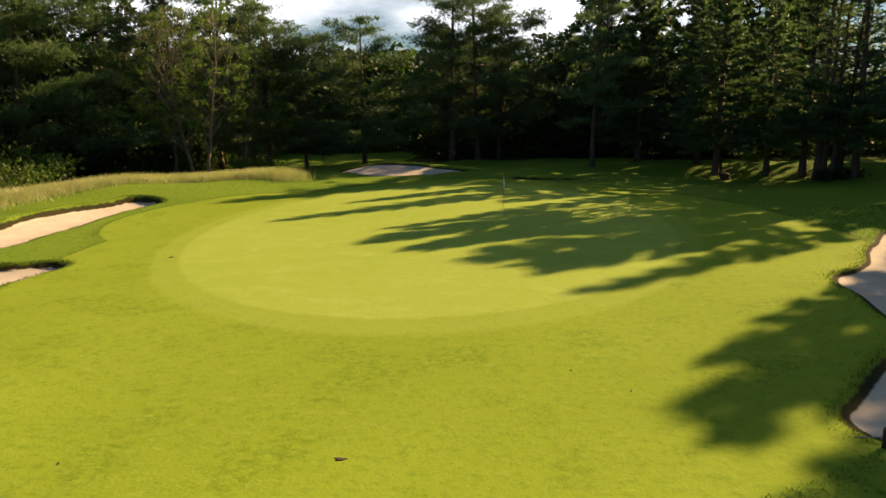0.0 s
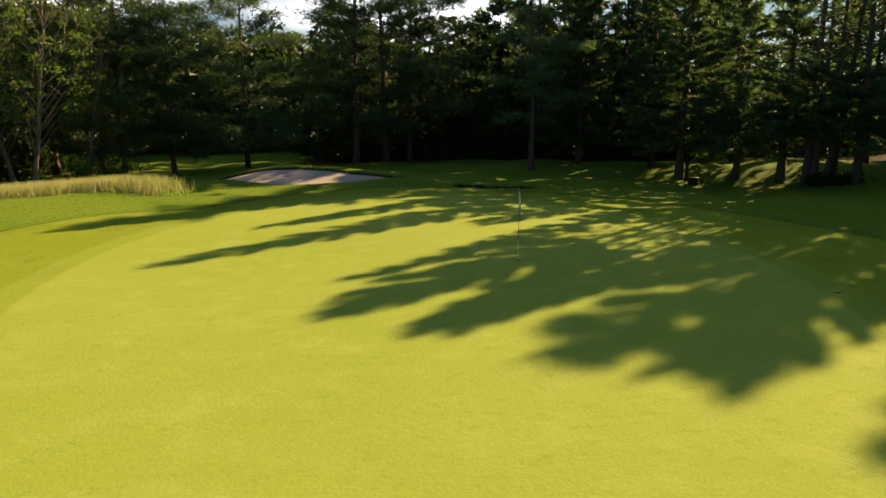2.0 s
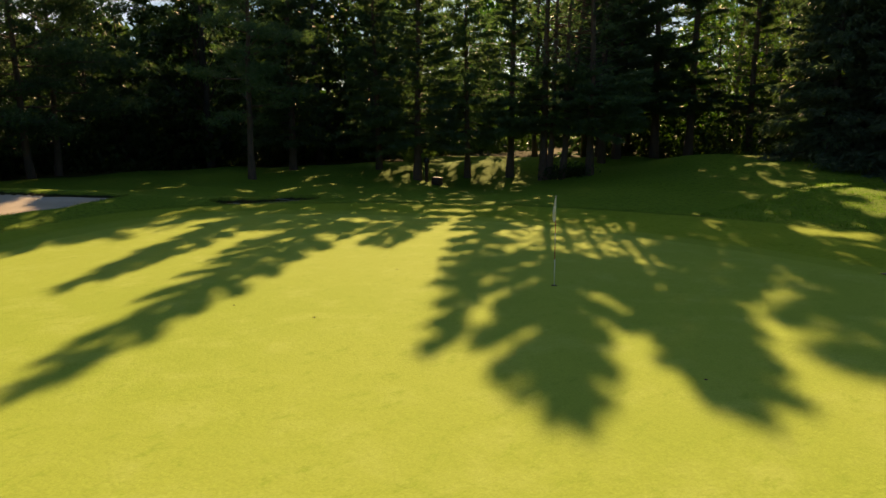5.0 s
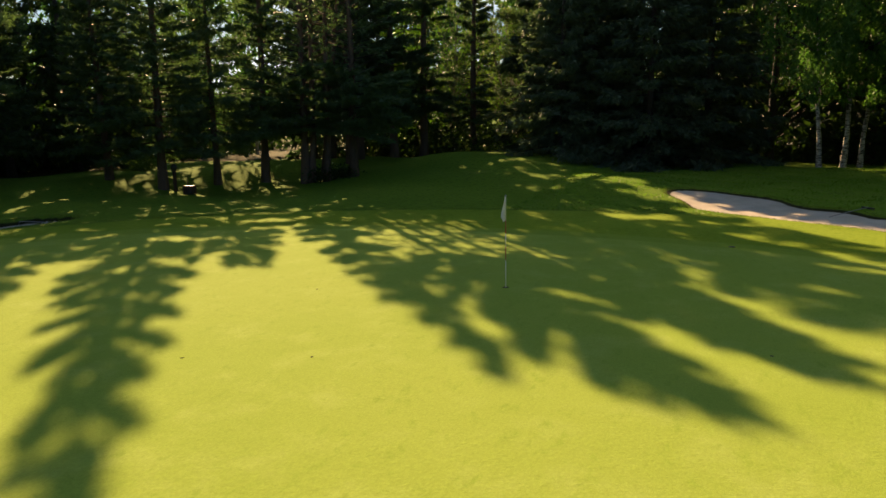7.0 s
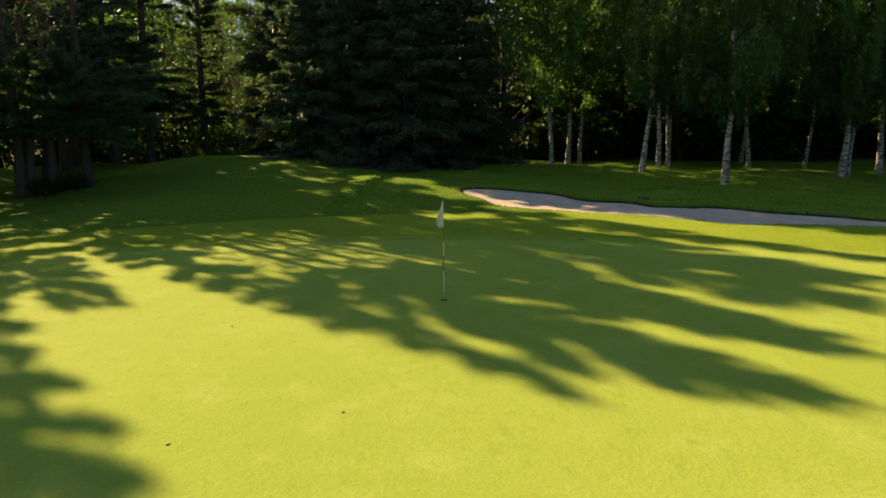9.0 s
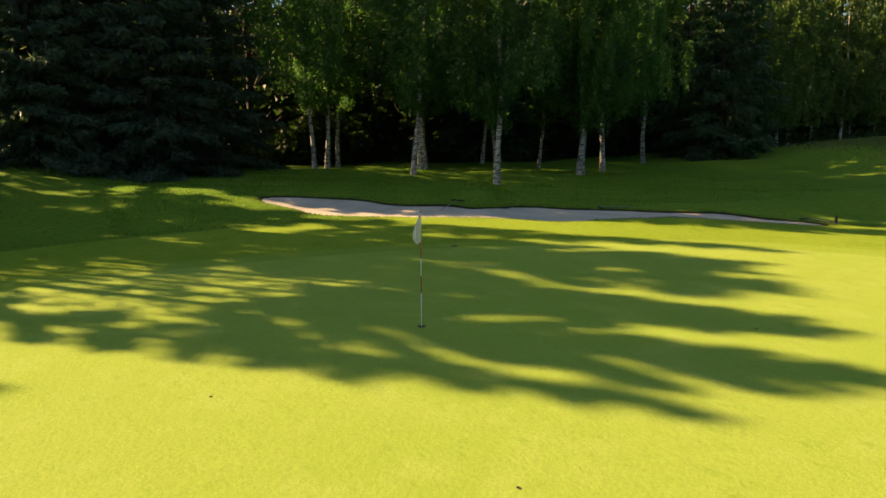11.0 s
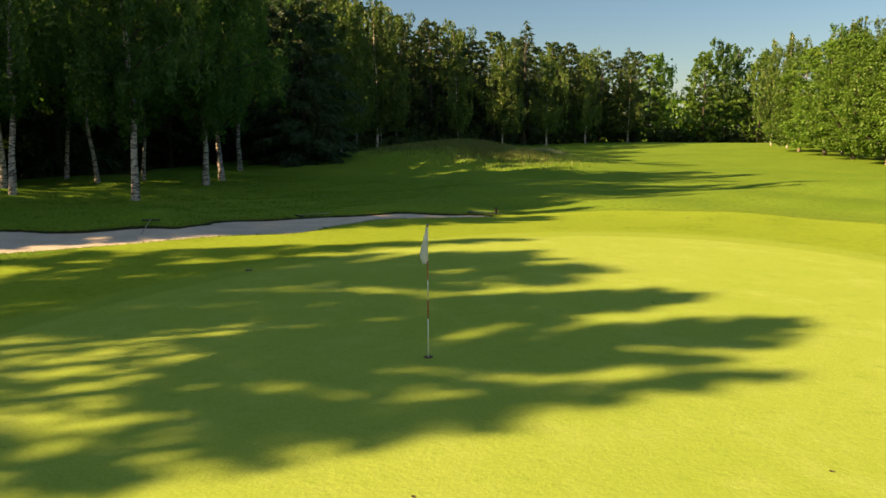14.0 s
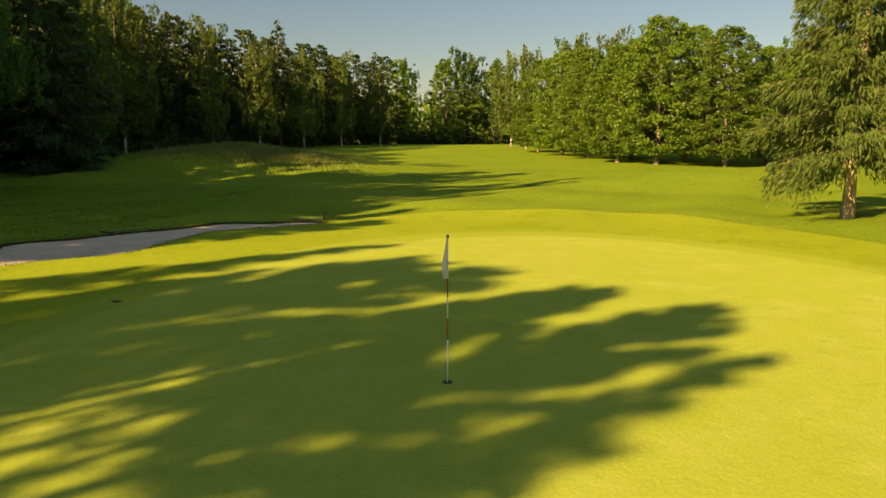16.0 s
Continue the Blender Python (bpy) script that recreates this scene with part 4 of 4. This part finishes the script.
# ---------------------------------------------------------------- on the green
def lathe(rows, sides=16):
    """A turned shape from (radius, height) rows, closed at both ends."""
    b = bmesh.new()
    rings = [[b.verts.new((r * math.cos(k * 2 * PI / sides), r * math.sin(k * 2 * PI / sides), z)) for k in range(sides)] for r, z in rows]
    for lo, hi in zip(rings, rings[1:]):
        for k in range(sides):
            b.faces.new((lo[k], lo[(k + 1) % sides], hi[(k + 1) % sides], hi[k]))
    b.faces.new(list(reversed(rings[0])))
    b.faces.new(rings[-1])
    return b


def from_bm(name, b, material, smooth_shade=True):
    me = bpy.data.meshes.new(name)
    b.to_mesh(me)
    b.free()
    me.materials.append(material)
    if smooth_shade:
        me.shade_smooth()
    return me


def slab(sx, sy, sz, at=(0, 0, 0), bevel=0.01):
    b = bmesh.new()
    bmesh.ops.create_cube(b, size=1.0)
    bmesh.ops.scale(b, vec=(sx, sy, sz), verts=b.verts)
    bmesh.ops.bevel(b, geom=b.edges[:], offset=bevel, segments=2, affect="EDGES")
    bmesh.ops.translate(b, vec=at, verts=b.verts)
    return b


def flagstick(x, y):
    z = float(height(x, y))
    stick = tagged(new("flagstick"), "red and white flagstick with limp white flag in the hole", "flagstick")
    stick.matrix_basis = pose(x, y, z)
    cup = lathe(((0.060, -0.10), (0.060, 0.004), (0.054, 0.004), (0.054, -0.09)), 20)
    part("cup", from_bm("cup", cup, BLACK_PLASTIC), stick, "dark cup of the hole")
    part("hole_rim", from_bm("hole_rim", lathe(((0.075, 0.0), (0.075, 0.006), (0.056, 0.007)), 20), SOIL), stick)
    bands = ((-0.08, 0.63, WHITE_PAINT, "white_section"), (0.63, 0.94, RED_PAINT, "red_section"), (0.94, 1.25, WHITE_PAINT, "white_section"),
             (1.25, 1.56, RED_PAINT, "red_section"), (1.56, 2.10, WHITE_PAINT, "white_section"))
    for lo, hi, mat, name in bands:
        part(name, from_bm(name, lathe(((0.0095, lo), (0.0095, hi)), 10), mat), stick)
    part("knob", from_bm("knob", lathe(((0.012, 2.09), (0.020, 2.10), (0.020, 2.13), (0.008, 2.14)), 12), GREY_METAL), stick)
    # cloth hanging in folds from its upper corner
    b = bmesh.new()
    rows, cols = 22, 15
    grid = []
    for j in range(rows):
        v = j / (rows - 1)
        zz = 2.08 - 0.52 * v
        wide = 0.02 + 0.115 * smooth(v / 0.75) * (1 - 0.55 * smooth((v - 0.8) / 0.2))
        line = []
        for i in range(cols):
            u = i / (cols - 1)
            fold = 0.030 * math.sin(u * 11 + v * 1.5) * (0.3 + v) * (0.3 + u)
            line.append(b.verts.new((0.010 + wide * u, fold, zz - 0.07 * u * v + 0.02 * u)))
        grid.append(line)
    for j in range(rows - 1):
        for i in range(cols - 1):
            b.faces.new((grid[j][i], grid[j][i + 1], grid[j + 1][i + 1], grid[j + 1][i]))
    bmesh.ops.solidify(b, geom=b.faces[:], thickness=0.003)
    bmesh.ops.rotate(b, cent=(0, 0, 0), matrix=Matrix.Rotation(radians(70), 3, "Z"), verts=b.verts)
    part("flag", from_bm("flag", b, FLAG_CLOTH), stick, "limp white cloth flag")
    return stick


flagstick(0, 0)


def sprinkler(x, y):
    head = tagged(new("sprinkler_head"), "dark sprinkler cap sunk in the turf", "sprinkler", "sprinkler heads")
    head.matrix_basis = pose(x, y, float(height(x, y)))
    part("cap", from_bm("cap", lathe(((0.08, -0.03), (0.08, 0.010), (0.065, 0.016), (0.03, 0.018))), BLACK_PLASTIC), head)
    part("collar", from_bm("collar", lathe(((0.105, -0.02), (0.105, 0.004), (0.085, 0.006))), SOIL), head)
    return head


sprinkler(-12.3, -7.7)
sprinkler(7.1, -4.8)
cut = lathe(((0.02, -0.05), (0.17, 0.006), (0.12, 0.02), (0.03, 0.012)))
for v in cut.verts:
    swing = math.atan2(v.co.y, v.co.x)
    v.co.xy = v.co.xy * (1 + 0.25 * math.sin(3 * swing + 0.7) + 0.18 * math.sin(5 * swing))
scar = tagged(new("divot", from_bm("divot", cut, SOIL)), "fresh dark divot in the mown turf", "divot")
scar.matrix_basis = pose(-2.65, -22.8, float(height(-2.65, -22.8)), 0, 0, 0) @ Matrix.Diagonal((0.55, 0.36, 0.6, 1))


def rake(x, y, turn, label, lift=0.06):
    r = tagged(new("bunker_rake"), label, "rake", "bunker rakes")
    z = float(height(x, y))
    hx, hy = x + 1.5 * math.cos(radians(turn)), y + 1.5 * math.sin(radians(turn))
    tilt = math.degrees(math.atan2(float(height(hx, hy)) - z - 0.03, 1.5))
    r.matrix_basis = pose(x, y, z + lift, 0, -tilt, turn)
    handle = Build(1)
    handle.tube([(0, 0, 0.02), (0.8, 0, 0.03), (1.6, 0, 0.02)], (0.014, 0.014, 0.012), 8)
    part("handle", handle.mesh("handle", GREY_METAL, True), r, "thin grey handle")
    part("head", from_bm("head", slab(0.05, 0.62, 0.05, (0, 0, 0.0), 0.008), BLACK_PLASTIC, False), r, "black rake head")
    for k in range(11):
        part("tine", from_bm("tine", lathe(((0.008, 0), (0.004, -0.075)), 6), BLACK_PLASTIC), r).matrix_basis = pose(0, -0.29 + 0.058 * k, 0)
    return r


rake(14.75, -9.4, 122, "black rake lying across the bunker edge")
rake(12.4, -15.2, -114, "black rake lying on the sand")
rake(4.3, 21.4, -50, "rake lying at the small bunker")
rake(7.1, -21.6, 177, "rake dropped on the grass by the bunker end")


def bunker_stake(x, y):
    s = tagged(new("stake"), "short dark wooden stake at the bunker end", "stake")
    s.matrix_basis = pose(x, y, float(height(x, y)))
    part("post", from_bm("post", lathe(((0.055, -0.2), (0.055, 0.30), (0.045, 0.33)), 10), DARK_WOOD), s)
    return s


bunker_stake(5.86, -21.76)


def ball_washer(x, y):
    w = tagged(new("ball_washer"), "dark wooden post with a ball washer on top", "post")
    w.matrix_basis = pose(x, y, float(height(x, y)))
    part("post", from_bm("post", slab(0.16, 0.16, 1.35, (0, 0, 0.60), 0.015), DARK_WOOD, False), w)
    part("washer", from_bm("washer", lathe(((0.10, 1.25), (0.17, 1.30), (0.17, 1.50), (0.10, 1.58), (0.03, 1.62))), BLACK_PLASTIC), w)
    part("board", from_bm("board", slab(0.42, 0.05, 0.26, (0, 0, 1.38), 0.01), DARK_WOOD, False), w)
    return w


ball_washer(17.4, 25.5)


def litter_bin(x, y):
    c = tagged(new("litter_bin"), "low dark slatted bin beside the post", "bin")
    c.matrix_basis = pose(x, y, float(height(x, y)), 0, 0, 40)
    part("body", from_bm("body", lathe(((0.30, 0.0), (0.33, 0.05), (0.33, 0.48), (0.30, 0.50)), 14), BLACK_PLASTIC), c)
    for k in range(14):
        a = k * 2 * PI / 14
        part("slat", from_bm("slat", slab(0.03, 0.11, 0.46, (0, 0, 0.25), 0.006), DARK_WOOD, False), c).matrix_basis = pose(0.345 * math.cos(a), 0.345 * math.sin(a), 0, 0, 0, math.degrees(a))
    part("stick", from_bm("stick", lathe(((0.02, 0.0), (0.02, 1.0)), 8), DARK_WOOD), c).matrix_basis = pose(0.38, 0.1, 0)
    return c


litter_bin(17.45, 24.5)


def pitch_mark(x, y, turn, wide):
    """A small bruised dent left by a landing ball."""
    b = lathe(((0.005, -0.012), (0.030, -0.004), (0.050, 0.005), (0.056, 0.001)), 12)
    for v in b.verts:
        swing = math.atan2(v.co.y, v.co.x)
        v.co.xy = v.co.xy * (1 + 0.22 * math.sin(2 * swing + turn) + 0.14 * math.sin(5 * swing))
    m = tagged(new("pitch_mark", from_bm("pitch_mark", b, SOIL)), "small dark pitch mark in the short turf", "pitch mark", "pitch marks")
    m.matrix_basis = pose(x, y, float(height(x, y)) + 0.001, 0, 0, turn * 57) @ Matrix.Diagonal((wide, wide * 0.6, 1, 1))


for i, (x, y) in enumerate(((1.23, -18.83), (2.28, -19.72), (-6.85, -23.27), (-6.3, 3.78), (-5.51, 1.72), (-2.9, -5.46), (-1.58, 4.06))):
    pitch_mark(x, y, 0.9 * i, 0.55 + 0.08 * (i % 3))
